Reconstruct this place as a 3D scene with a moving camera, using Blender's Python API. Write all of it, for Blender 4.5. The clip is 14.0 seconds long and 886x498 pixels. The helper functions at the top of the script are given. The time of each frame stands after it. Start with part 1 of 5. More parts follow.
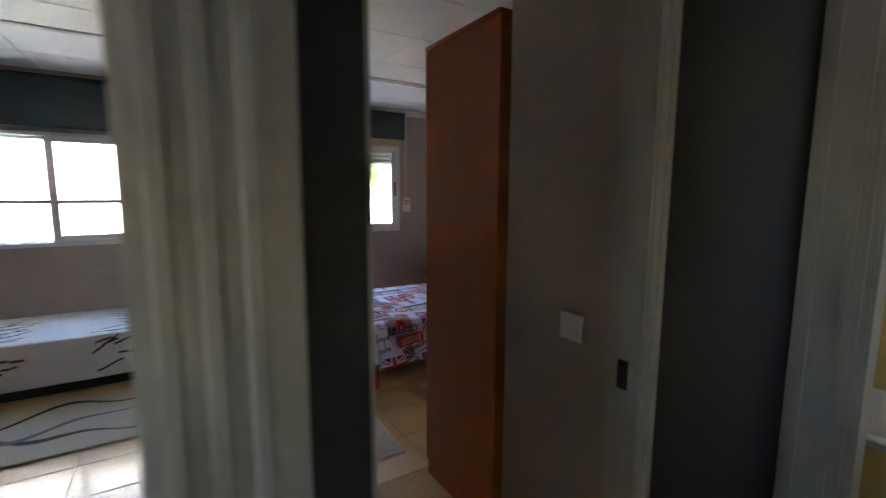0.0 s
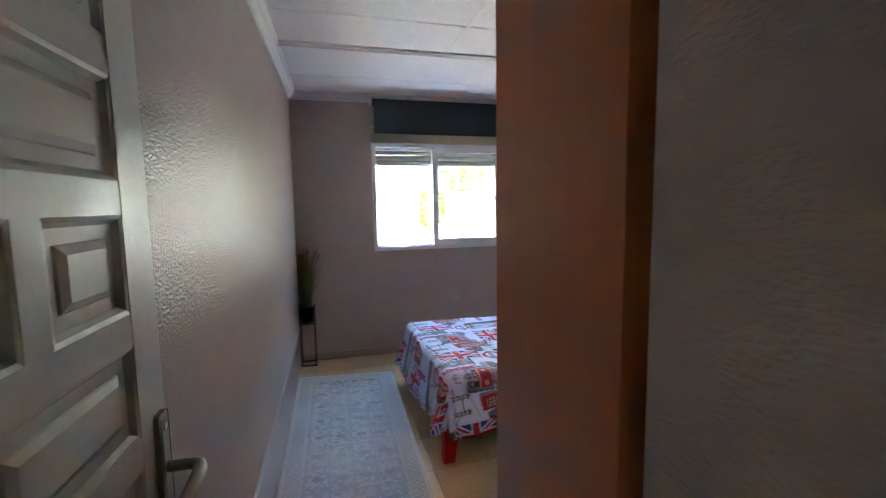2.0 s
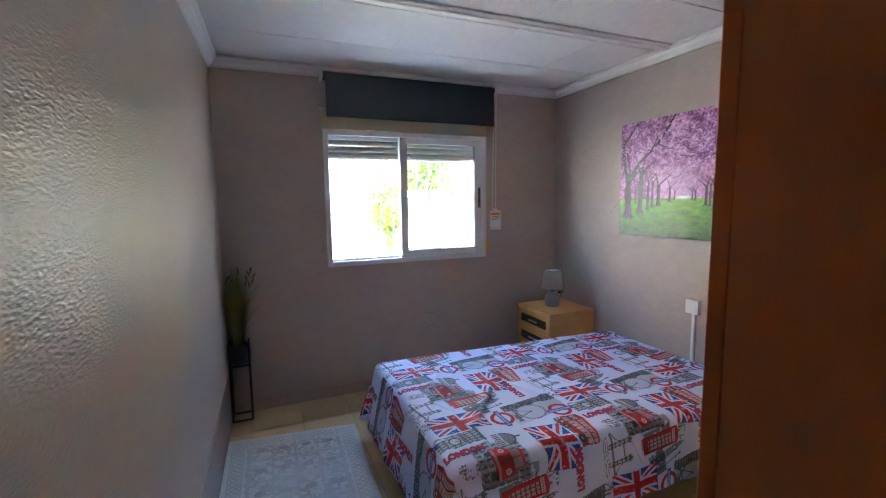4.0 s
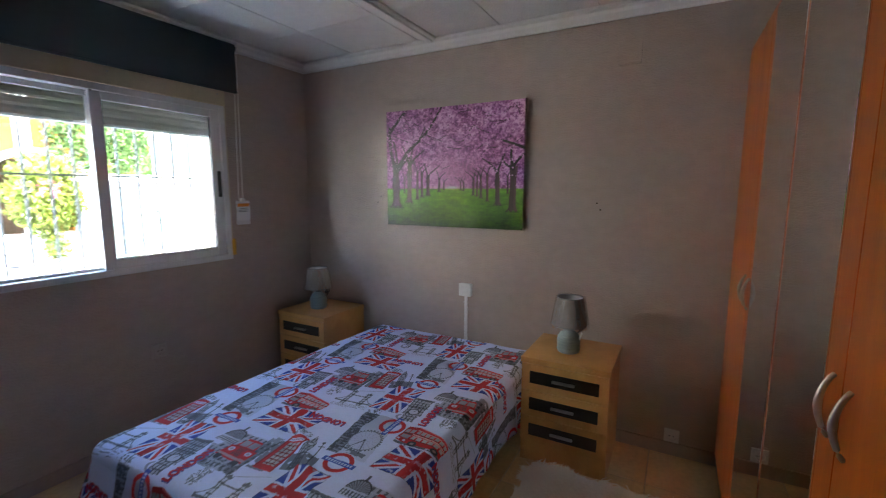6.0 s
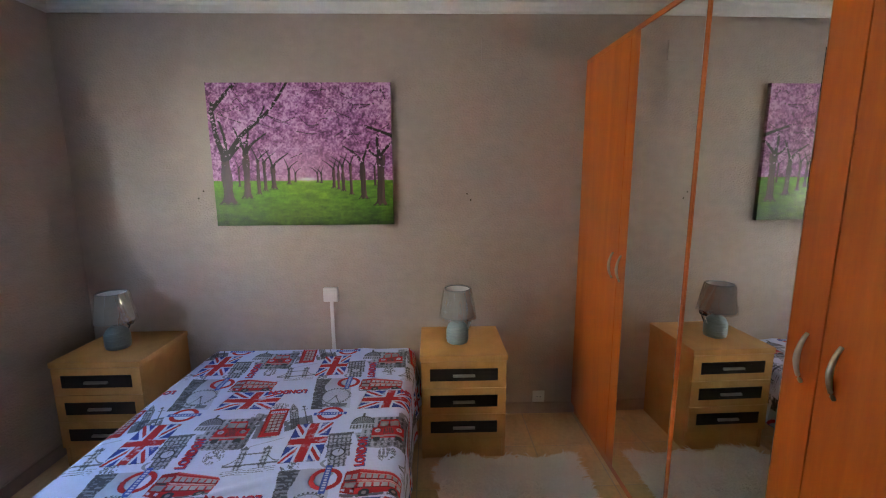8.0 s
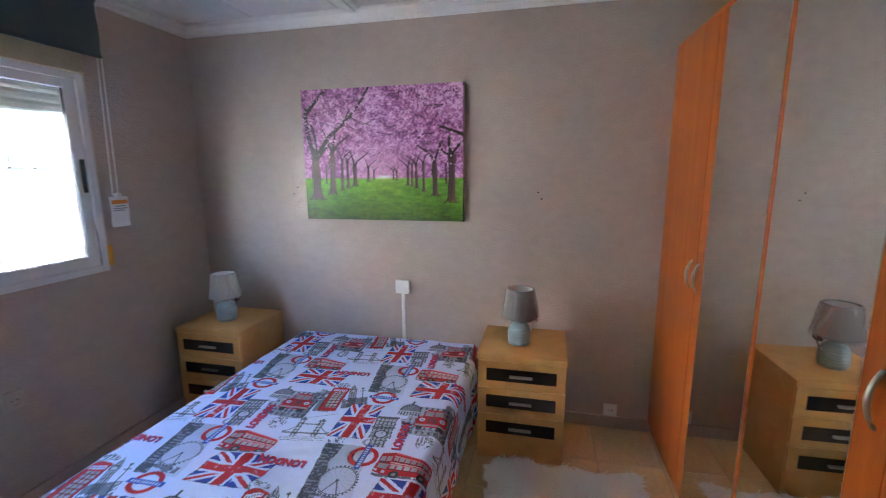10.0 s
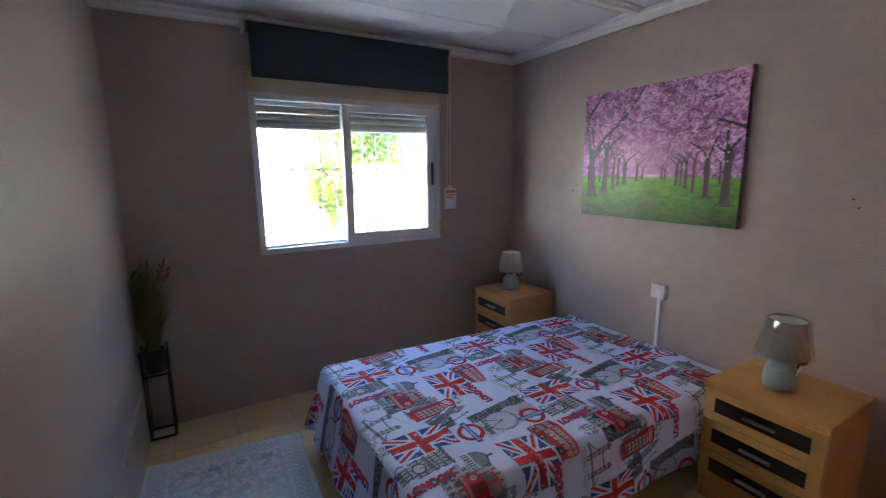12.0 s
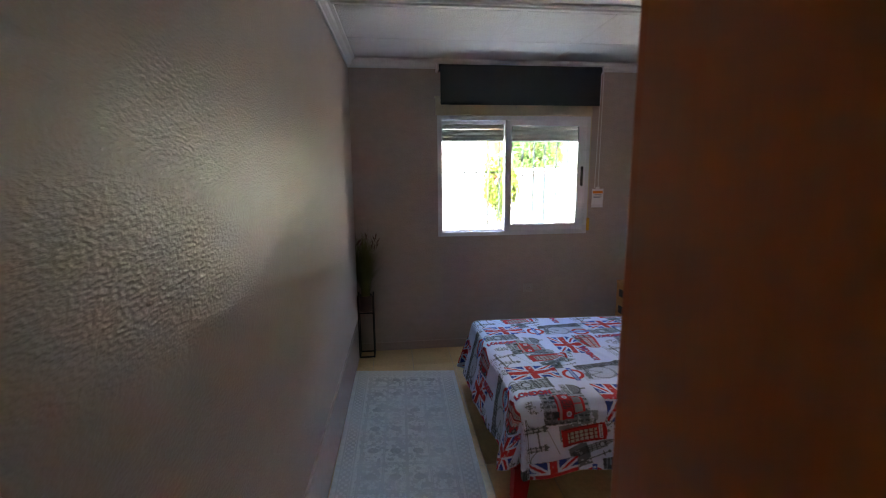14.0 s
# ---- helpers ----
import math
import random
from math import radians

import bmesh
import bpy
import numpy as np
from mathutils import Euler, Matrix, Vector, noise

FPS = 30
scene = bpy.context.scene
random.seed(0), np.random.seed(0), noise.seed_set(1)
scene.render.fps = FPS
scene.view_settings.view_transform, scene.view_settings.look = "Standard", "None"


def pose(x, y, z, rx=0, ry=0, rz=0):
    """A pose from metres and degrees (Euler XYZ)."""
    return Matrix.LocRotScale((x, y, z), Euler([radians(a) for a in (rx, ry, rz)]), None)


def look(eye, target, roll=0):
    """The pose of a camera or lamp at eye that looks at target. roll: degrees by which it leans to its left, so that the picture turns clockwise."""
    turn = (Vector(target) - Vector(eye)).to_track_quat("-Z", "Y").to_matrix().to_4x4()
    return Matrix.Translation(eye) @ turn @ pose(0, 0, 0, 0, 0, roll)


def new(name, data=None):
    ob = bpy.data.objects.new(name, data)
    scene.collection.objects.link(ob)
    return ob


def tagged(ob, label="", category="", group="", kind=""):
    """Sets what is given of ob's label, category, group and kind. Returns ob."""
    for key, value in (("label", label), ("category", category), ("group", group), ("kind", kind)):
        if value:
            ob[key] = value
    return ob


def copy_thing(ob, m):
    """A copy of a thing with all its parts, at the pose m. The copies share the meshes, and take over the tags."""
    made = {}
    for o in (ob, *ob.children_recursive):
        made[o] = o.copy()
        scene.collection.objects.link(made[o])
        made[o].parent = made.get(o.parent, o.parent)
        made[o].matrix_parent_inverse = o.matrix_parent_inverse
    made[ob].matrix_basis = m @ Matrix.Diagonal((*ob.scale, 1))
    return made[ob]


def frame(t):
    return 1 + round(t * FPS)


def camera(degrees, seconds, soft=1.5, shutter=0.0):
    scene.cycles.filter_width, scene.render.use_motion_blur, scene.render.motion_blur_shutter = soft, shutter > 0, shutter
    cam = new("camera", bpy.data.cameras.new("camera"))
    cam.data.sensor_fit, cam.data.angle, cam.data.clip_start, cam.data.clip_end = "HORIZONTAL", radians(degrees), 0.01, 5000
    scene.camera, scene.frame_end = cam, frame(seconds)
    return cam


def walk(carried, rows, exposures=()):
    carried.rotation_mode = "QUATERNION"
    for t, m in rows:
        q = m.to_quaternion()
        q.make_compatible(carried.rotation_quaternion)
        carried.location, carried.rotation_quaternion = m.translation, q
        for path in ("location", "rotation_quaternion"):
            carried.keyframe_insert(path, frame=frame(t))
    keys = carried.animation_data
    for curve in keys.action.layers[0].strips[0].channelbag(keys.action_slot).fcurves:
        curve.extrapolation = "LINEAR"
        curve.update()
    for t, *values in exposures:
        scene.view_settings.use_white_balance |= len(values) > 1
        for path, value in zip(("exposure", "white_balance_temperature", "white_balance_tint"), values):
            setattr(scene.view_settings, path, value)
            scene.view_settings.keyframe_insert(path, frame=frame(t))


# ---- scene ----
cam = camera(91.3, 14.0, soft=1.1, shutter=0.3)
PATH = [
    (0, (0.083, 0.177, 1.389), (1.124, 1.866, 1.136), 0.2),
    (0.3, (0.221, 0.209, 1.401), (1.374, 1.829, 1.189), -0.4),
    (0.6, (0.328, 0.31, 1.376), (1.498, 1.922, 1.193), -0.4),
    (1, (0.418, 0.479, 1.364), (1.484, 2.161, 1.177), -1.1),
    (1.5, (0.517, 0.66, 1.336), (1.361, 2.464, 1.151), -1.0),
    (2, (0.63, 0.84, 1.372), (1.149, 2.76, 1.167), -0.9),
    (2.2, (0.687, 0.911, 1.374), (1.048, 2.868, 1.166), -0.5),
    (4.3, (0.617, 1.718, 1.429), (1.521, 3.497, 1.2), -0.7),
    (4.5, (0.603, 1.766, 1.431), (1.610, 3.488, 1.199), -0.6),
    (5, (0.597, 1.921, 1.436), (1.866, 3.445, 1.177), -0.4),
    (5.5, (0.547, 2.059, 1.449), (2.061, 3.335, 1.169), -0.3),
    (6, (0.515, 2.222, 1.402), (2.256, 3.17, 1.135), 0.1),
    (6.5, (0.533, 2.41, 1.411), (2.415, 3.023, 1.125), 0.2),
    (7, (0.546, 2.565, 1.425), (2.504, 2.813, 1.104), 0.0),
    (7.2, (0.556, 2.655, 1.443), (2.522, 2.78, 1.099), 0.0),
    (9.3, (0.573, 2.871, 1.449), (2.541, 2.765, 1.105), -0.5),
    (9.5, (0.567, 2.811, 1.446), (2.537, 2.845, 1.104), -0.4),
    (10, (0.575, 2.586, 1.451), (2.492, 3.034, 1.098), -0.4),
    (10.5, (0.588, 2.416, 1.456), (2.358, 3.277, 1.103), -0.5),
    (11, (0.615, 2.249, 1.462), (2.158, 3.468, 1.098), -0.5),
    (11.5, (0.647, 2.107, 1.483), (1.95, 3.579, 1.113), -0.5),
    (12, (0.717, 1.934, 1.467), (1.695, 3.64, 1.108), -0.6),
    (12.5, (0.715, 1.839, 1.474), (1.358, 3.697, 1.109), -0.6),
    (13, (0.653, 1.696, 1.434), (1.042, 3.626, 1.082), -0.6),
    (13.5, (0.622, 1.511, 1.467), (0.883, 3.463, 1.117), -0.5),
    (14, (0.688, 1.257, 1.456), (0.911, 3.216, 1.121), -0.5),
]
EXPOSURES = [(t, stops, kelvin, 15) for t, stops, kelvin in (
    (0, 5.15, 6700), (0.6, 5.85, 6900), (1.0, 5.92, 6600), (2, 6.0, 6400), (4.5, 5.55, 6300), (5.5, 5.15, 6500), (6.5, 4.95, 6700), (7.2, 5.17, 7100), (9.3, 5.85, 6500), (10.5, 5.87, 6000), (12, 5.15, 6300), (13, 5.05, 6600), (14.0, 5.24, 7000))]
walk(cam, [(t, look(eye, target, roll)) for t, eye, target, roll in PATH], EXPOSURES)

# ---- light ----
world = bpy.data.worlds.new("world")
scene.world = world
world.use_nodes = True
wn = world.node_tree.nodes
sky = wn.new("ShaderNodeTexSky")
sky.sky_type = "NISHITA"
sky.sun_disc = False
sky.sun_elevation = radians(55)
sky.sun_rotation = radians(200)
wn["Background"].inputs["Strength"].default_value = 0.15
world.node_tree.links.new(sky.outputs[0], wn["Background"].inputs["Color"])
sun = new("sun", bpy.data.lights.new("sun", "SUN"))
sun.data.energy, sun.data.angle, sun.data.color = 2.5, radians(0.5), (1.0, 0.95, 0.87)
sun.matrix_world = look((-2.0, -5.5, 8.36), (0, 0, 0))


# ---- materials ----
def material(name, color, rough=0.6, metal=0.0, vary=0.08, scale=6.0, bump=0.0, bump_scale=60.0, relief=0.01, spec=0.5, stretch=(1, 1, 1), fine=0.0, coords="Object", rand=0.0, coat=0.0):
    """A surface with colour variation at two scales and relief."""
    m = bpy.data.materials.new(name)
    m.use_nodes = True
    n, l = m.node_tree.nodes, m.node_tree.links
    b = n["Principled BSDF"]
    b.inputs["Roughness"].default_value, b.inputs["Metallic"].default_value = rough, metal
    b.inputs["Specular IOR Level"].default_value = spec
    b.inputs["Coat Weight"].default_value = coat
    tc, mp = n.new("ShaderNodeTexCoord"), n.new("ShaderNodeMapping")
    mp.inputs["Scale"].default_value = stretch
    l.new(tc.outputs[coords], mp.inputs["Vector"])
    big, small = n.new("ShaderNodeTexNoise"), n.new("ShaderNodeTexNoise")
    big.inputs["Scale"].default_value, big.inputs["Detail"].default_value = scale, 5
    small.inputs["Scale"].default_value, small.inputs["Detail"].default_value = scale * 9, 4
    l.new(mp.outputs[0], big.inputs["Vector"]), l.new(mp.outputs[0], small.inputs["Vector"])
    add = n.new("ShaderNodeMath")
    add.operation = "ADD"
    l.new(big.outputs[0], add.inputs[0]), l.new(small.outputs[0], add.inputs[1])
    last = add.outputs[0]
    if rand:
        info, mul, add2 = n.new("ShaderNodeObjectInfo"), n.new("ShaderNodeMath"), n.new("ShaderNodeMath")
        mul.operation, add2.operation = "MULTIPLY_ADD", "ADD"
        mul.inputs[1].default_value, mul.inputs[2].default_value = rand, -rand / 2
        l.new(info.outputs["Random"], mul.inputs[0]), l.new(mul.outputs[0], add2.inputs[0]), l.new(last, add2.inputs[1])
        last = add2.outputs[0]
    ramp = n.new("ShaderNodeMapRange")
    ramp.inputs["From Min"].default_value, ramp.inputs["From Max"].default_value = 0.6, 1.4
    ramp.inputs["To Min"].default_value, ramp.inputs["To Max"].default_value = 1 - vary, 1 + vary
    l.new(last, ramp.inputs["Value"])
    mix = n.new("ShaderNodeVectorMath")
    mix.operation = "SCALE"
    mix.inputs[0].default_value = color
    l.new(ramp.outputs[0], mix.inputs["Scale"])
    l.new(mix.outputs[0], b.inputs["Base Color"])
    if bump:
        bn, bp = n.new("ShaderNodeTexNoise"), n.new("ShaderNodeBump")
        bn.inputs["Scale"].default_value, bn.inputs["Detail"].default_value = bump_scale, 3
        l.new(mp.outputs[0], bn.inputs["Vector"])
        bp.inputs["Strength"].default_value, bp.inputs["Distance"].default_value = bump, relief
        l.new(bn.outputs[0], bp.inputs["Height"])
        l.new(bp.outputs[0], b.inputs["Normal"])
    return m


def painted(name, rough, bump=0.0, bump_scale=300.0, coat=0.0):
    """A printed or woven surface whose pattern is kept as colours on its points."""
    m = bpy.data.materials.new(name)
    m.use_nodes = True
    n, l = m.node_tree.nodes, m.node_tree.links
    b = n["Principled BSDF"]
    b.inputs["Roughness"].default_value = rough
    b.inputs["Coat Weight"].default_value = coat
    at = n.new("ShaderNodeVertexColor")
    at.layer_name = "print"
    l.new(at.outputs["Color"], b.inputs["Base Color"])
    if bump:
        tc, bn, bp = n.new("ShaderNodeTexCoord"), n.new("ShaderNodeTexNoise"), n.new("ShaderNodeBump")
        bn.inputs["Scale"].default_value = bump_scale
        l.new(tc.outputs["Object"], bn.inputs["Vector"])
        bp.inputs["Strength"].default_value, bp.inputs["Distance"].default_value = bump, 0.005
        l.new(bn.outputs[0], bp.inputs["Height"]), l.new(bp.outputs[0], b.inputs["Normal"])
    return m


def clear(name, tint, gloss, rough=0.02, edge=0.0):
    """A thin pane or film: light passes, a part of it mirrors."""
    m = bpy.data.materials.new(name)
    m.use_nodes = True
    n, l = m.node_tree.nodes, m.node_tree.links
    n.remove(n["Principled BSDF"])
    a, g, mix = n.new("ShaderNodeBsdfTransparent"), n.new("ShaderNodeBsdfGlossy"), n.new("ShaderNodeMixShader")
    a.inputs[0].default_value = (*tint, 1)
    g.inputs["Roughness"].default_value = rough
    mix.inputs[0].default_value = gloss
    if edge:
        lw, ma = n.new("ShaderNodeLayerWeight"), n.new("ShaderNodeMath")
        lw.inputs["Blend"].default_value = 0.35
        ma.operation = "MULTIPLY_ADD"
        ma.inputs[1].default_value, ma.inputs[2].default_value = edge, gloss
        l.new(lw.outputs["Facing"], ma.inputs[0]), l.new(ma.outputs[0], mix.inputs[0])
    l.new(a.outputs[0], mix.inputs[1]), l.new(g.outputs[0], mix.inputs[2])
    l.new(mix.outputs[0], n["Material Output"].inputs["Surface"])
    return m


def wood(name, color, dark, rough=0.35, stretch=(9, 9, 0.7), coat=0.0):
    """Veneer with long fibres."""
    m = bpy.data.materials.new(name)
    m.use_nodes = True
    n, l = m.node_tree.nodes, m.node_tree.links
    b = n["Principled BSDF"]
    b.inputs["Roughness"].default_value, b.inputs["Coat Weight"].default_value = rough, coat
    tc, mp, big, fib, ramp, mix = (n.new("ShaderNode" + k) for k in ("TexCoord", "Mapping", "TexNoise", "TexNoise", "ValToRGB", "Math"))
    mp.inputs["Scale"].default_value = stretch
    l.new(tc.outputs["Object"], mp.inputs["Vector"])
    big.inputs["Scale"].default_value, big.inputs["Detail"].default_value, big.inputs["Distortion"].default_value = 1.2, 5, 0.7
    fib.inputs["Scale"].default_value, fib.inputs["Detail"].default_value = 14, 5
    l.new(mp.outputs[0], big.inputs["Vector"]), l.new(mp.outputs[0], fib.inputs["Vector"])
    mix.operation = "MULTIPLY_ADD"
    mix.inputs[1].default_value = 0.4
    l.new(fib.outputs[0], mix.inputs[0]), l.new(big.outputs[0], mix.inputs[2])
    ramp.color_ramp.elements[0].position, ramp.color_ramp.elements[1].position = 0.45, 0.95
    ramp.color_ramp.elements[0].color, ramp.color_ramp.elements[1].color = (*dark, 1), (*color, 1)
    l.new(mix.outputs[0], ramp.inputs[0]), l.new(ramp.outputs[0], b.inputs["Base Color"])
    bp = n.new("ShaderNodeBump")
    bp.inputs["Strength"].default_value, bp.inputs["Distance"].default_value = 0.06, 0.002
    l.new(fib.outputs[0], bp.inputs["Height"]), l.new(bp.outputs[0], b.inputs["Normal"])
    return m


MAUVE = material("mauve_plaster", (0.50, 0.405, 0.345), 0.40, vary=0.09, scale=1.6, bump=0.42, bump_scale=80, relief=0.012, stretch=(1, 1, 1.6))
MAUVE_GLOSS = material("mauve_gloss_plaster", (0.46, 0.375, 0.32), 0.32, vary=0.08, scale=1.6, bump=0.46, bump_scale=108, relief=0.007, stretch=(1, 0.8, 1.5), spec=0.42)
MAUVE_TRIM = material("mauve_trim_paint", (0.48, 0.39, 0.335), 0.25, vary=0.08, scale=4)
BASEPAINT = material("brown_mauve_skirting_paint", (0.47, 0.36, 0.30), 0.4, vary=0.1, scale=5, bump=0.1, bump_scale=40)
# near-black base colour for all hall walls
HALL = material("dark_hall_wall", (0.026, 0.028, 0.026), 0.75, vary=0.12, scale=3, bump=0.3, bump_scale=90)
CEIL = material("ceiling_board", (0.82, 0.81, 0.80), 0.55, vary=0.05, scale=20, bump=0.55, bump_scale=90)
JOINTWHITE = material("satin_white_joint_strip", (0.82, 0.81, 0.79), 0.48, vary=0.05, scale=10, bump=0.1, bump_scale=60)
GLOSSWHITE = material("gloss_white_moulding", (0.84, 0.83, 0.81), 0.3, vary=0.03, scale=8)
DOORWHITE = material("cream_gloss_door_paint", (0.66, 0.64, 0.57), 0.38, vary=0.06, scale=5, bump=0.08, bump_scale=40, coat=0.08)
TRIMWHITE = material("worn_cream_trim_paint", (0.46, 0.44, 0.37), 0.55, vary=0.1, scale=6, stretch=(4, 4, 0.7), bump=0.15, bump_scale=50)
GROUT = material("pale_grout", (0.60, 0.48, 0.35), 0.7, vary=0.1)
TILE = material("beige_terracotta_tile", (0.86, 0.65, 0.385), 0.20, vary=0.12, scale=5, bump=0.05, bump_scale=14, coords="Object", rand=0.25, coat=0.2)
WHITEPVC = material("white_window_paint", (0.78, 0.79, 0.80), 0.35, vary=0.03)
CREAMBOX = material("cream_shutter_box", (0.66, 0.58, 0.40), 0.45, vary=0.06)
SHUTTER = material("grey_shutter_slat", (0.36, 0.34, 0.30), 0.5, vary=0.06)
BLACK = material("black_metal", (0.018, 0.018, 0.02), 0.4, vary=0.2)
BLACKPLASTIC = material("black_plastic", (0.02, 0.02, 0.022), 0.35)
BLIND = material("dark_teal_blind_fabric", (0.034, 0.052, 0.056), 0.75, vary=0.1, scale=4, bump=0.1, bump_scale=500)
STEEL = material("brushed_steel", (0.50, 0.49, 0.47), 0.36, metal=1.0, vary=0.05)
BRONZE = material("brushed_nickel", (0.40, 0.36, 0.30), 0.32, metal=1.0, vary=0.05)
CHERRY = wood("orange_cherry_veneer", (0.60, 0.140, 0.015), (0.46, 0.082, 0.009), 0.34, coat=0.0)
CHERRYDARK = wood("cherry_side_veneer", (0.56, 0.150, 0.038), (0.50, 0.122, 0.029), 0.3, coat=0.25)
BEECH = wood("beech_veneer", (0.72, 0.39, 0.135), (0.60, 0.30, 0.09), 0.42, stretch=(7, 7, 7))
WENGE = wood("wenge_veneer", (0.035, 0.024, 0.02), (0.02, 0.014, 0.012), 0.4, stretch=(20, 1.5, 20))
MIRROR = material("mirror_silver", (0.86, 0.88, 0.87), 0.015, metal=1.0, vary=0.0)
PANE = clear("window_glass", (0.93, 0.97, 0.955), 0.07)
FILM = clear("clear_plastic_film", (0.95, 0.955, 0.96), 0.26, 0.03, edge=0.25)
SHADE = material("grey_lampshade_cloth", (0.40, 0.37, 0.335), 0.8, vary=0.08, scale=40, bump=0.2, bump_scale=400)
CERAMIC = material("grey_blue_ceramic", (0.31, 0.40, 0.41), 0.35, vary=0.25, scale=14, stretch=(1, 1, 6), bump=0.4, bump_scale=25)
BEIGEPLASTIC = material("beige_plastic", (0.52, 0.45, 0.38), 0.35, vary=0.05)
WHITEPLASTIC = material("white_plastic", (0.84, 0.83, 0.80), 0.35, vary=0.03)
PAPER = material("white_paper", (0.88, 0.88, 0.87), 0.6, vary=0.03)
ORANGE = material("orange_ink", (0.85, 0.30, 0.02), 0.5)
GREYINK = material("grey_ink", (0.25, 0.25, 0.26), 0.6)
AMBER = material("amber_foam", (0.75, 0.42, 0.04), 0.6, vary=0.2, scale=30)
RED = material("red_painted_wood", (0.65, 0.02, 0.025), 0.4, vary=0.1)
DARKBASE = material("dark_bed_base", (0.04, 0.03, 0.028), 0.7, vary=0.2)
MATTRESS = material("mattress_ticking", (0.7, 0.69, 0.68), 0.8)
CLOTH = painted("printed_cotton", 0.75, 0.12, 900)
CANVAS = painted("glossy_canvas_print", 0.42, 0.2, 700, coat=0.12)
RUGMAT = painted("woven_rug_pile", 0.95, 0.6, 700)
PRINTRED = material("red_lettering_ink", (0.55, 0.02, 0.05), 0.75)
PRINTBLUE = material("blue_lettering_shadow", (0.10, 0.11, 0.36), 0.75)
FUR = material("white_fur", (0.95, 0.93, 0.88), 0.9, vary=0.05, scale=8)
# light passes through the thin hairs
fn, fl = FUR.node_tree.nodes, FUR.node_tree.links
thin, both = fn.new("ShaderNodeBsdfTranslucent"), fn.new("ShaderNodeMixShader")
thin.inputs["Color"].default_value = (0.95, 0.93, 0.88, 1)
both.inputs[0].default_value = 0.3
fn["Principled BSDF"].inputs["Sheen Weight"].default_value = 0.6
fl.new(fn["Principled BSDF"].outputs[0], both.inputs[1]), fl.new(thin.outputs[0], both.inputs[2])
fl.new(both.outputs[0], fn["Material Output"].inputs["Surface"])
GRASS = material("dry_green_blade", (0.16, 0.165, 0.04), 0.6, vary=0.3, scale=12)
SEED = material("brown_seed_head", (0.16, 0.08, 0.05), 0.8, vary=0.3, scale=40)
SOIL = material("dark_soil", (0.03, 0.022, 0.016), 0.9)
STREETWHITE = material("white_render", (0.80, 0.79, 0.76), 0.8, vary=0.06, scale=2, bump=0.3, bump_scale=40)
OCHRE = material("orange_render", (0.52, 0.20, 0.035), 0.8, vary=0.08, scale=2)
ROOFTILE = material("clay_roof", (0.35, 0.13, 0.06), 0.8, vary=0.2)
PAVING = material("pale_paving", (0.62, 0.60, 0.55), 0.85, vary=0.12, scale=3)
# the bars are white iron; their shade is put into this grey
BARGREY = material("shaded_white_iron", (0.30, 0.31, 0.31), 0.5, vary=0.08)
HOSEGREEN = material("green_hose_rubber", (0.06, 0.20, 0.12), 0.4, vary=0.1)
GREYFENCE = material("grey_green_fence", (0.12, 0.15, 0.145), 0.6, vary=0.1)
LEAF = material("hedge_leaf", (0.14, 0.20, 0.025), 0.5, vary=0.35, scale=5)
LEAFDARK = material("tree_leaf", (0.065, 0.14, 0.03), 0.5, vary=0.35, scale=5)
BARK = material("brown_bark", (0.10, 0.07, 0.045), 0.9, vary=0.2)
PINK = material("pink_blossom", (0.7, 0.12, 0.25), 0.6)
YELLOWTILE = material("yellow_glazed_tile", (0.62, 0.47, 0.16), 0.2, vary=0.08, scale=8, rand=0.1)
ENAMEL = material("white_enamel", (0.80, 0.80, 0.78), 0.15, vary=0.02)


# ---- building helpers ----
def box(bm, x0, y0, z0, x1, y1, z1, bevel=0.0):
    made = bmesh.ops.create_cube(bm, size=1.0)["verts"]
    for v in made:
        v.co = ((x0 + x1) / 2 + v.co.x * (x1 - x0), (y0 + y1) / 2 + v.co.y * (y1 - y0), (z0 + z1) / 2 + v.co.z * (z1 - z0))
    if bevel:
        edges = list({e for v in made for e in v.link_edges})
        bmesh.ops.bevel(bm, geom=edges, offset=bevel, segments=2, affect="EDGES", profile=0.6)
    return bm


def boxes(*rows, bevel=0.0):
    bm = bmesh.new()
    for row in rows:
        box(bm, *row, bevel=bevel)
    return bm


def lathe(bm, profile, cx=0.0, cy=0.0, steps=32, close=True):
    """Turns (radius, height) rows round an upright axis."""
    rings = [[bm.verts.new((cx + r * math.cos(2 * math.pi * k / steps), cy + r * math.sin(2 * math.pi * k / steps), z)) for k in range(steps)] for r, z in profile]
    for a, b in zip(rings, rings[1:]):
        for k in range(steps):
            bm.faces.new((a[k], a[(k + 1) % steps], b[(k + 1) % steps], b[k]))
    if close:
        bm.faces.new(rings[0][::-1]), bm.faces.new(rings[-1])
    return bm


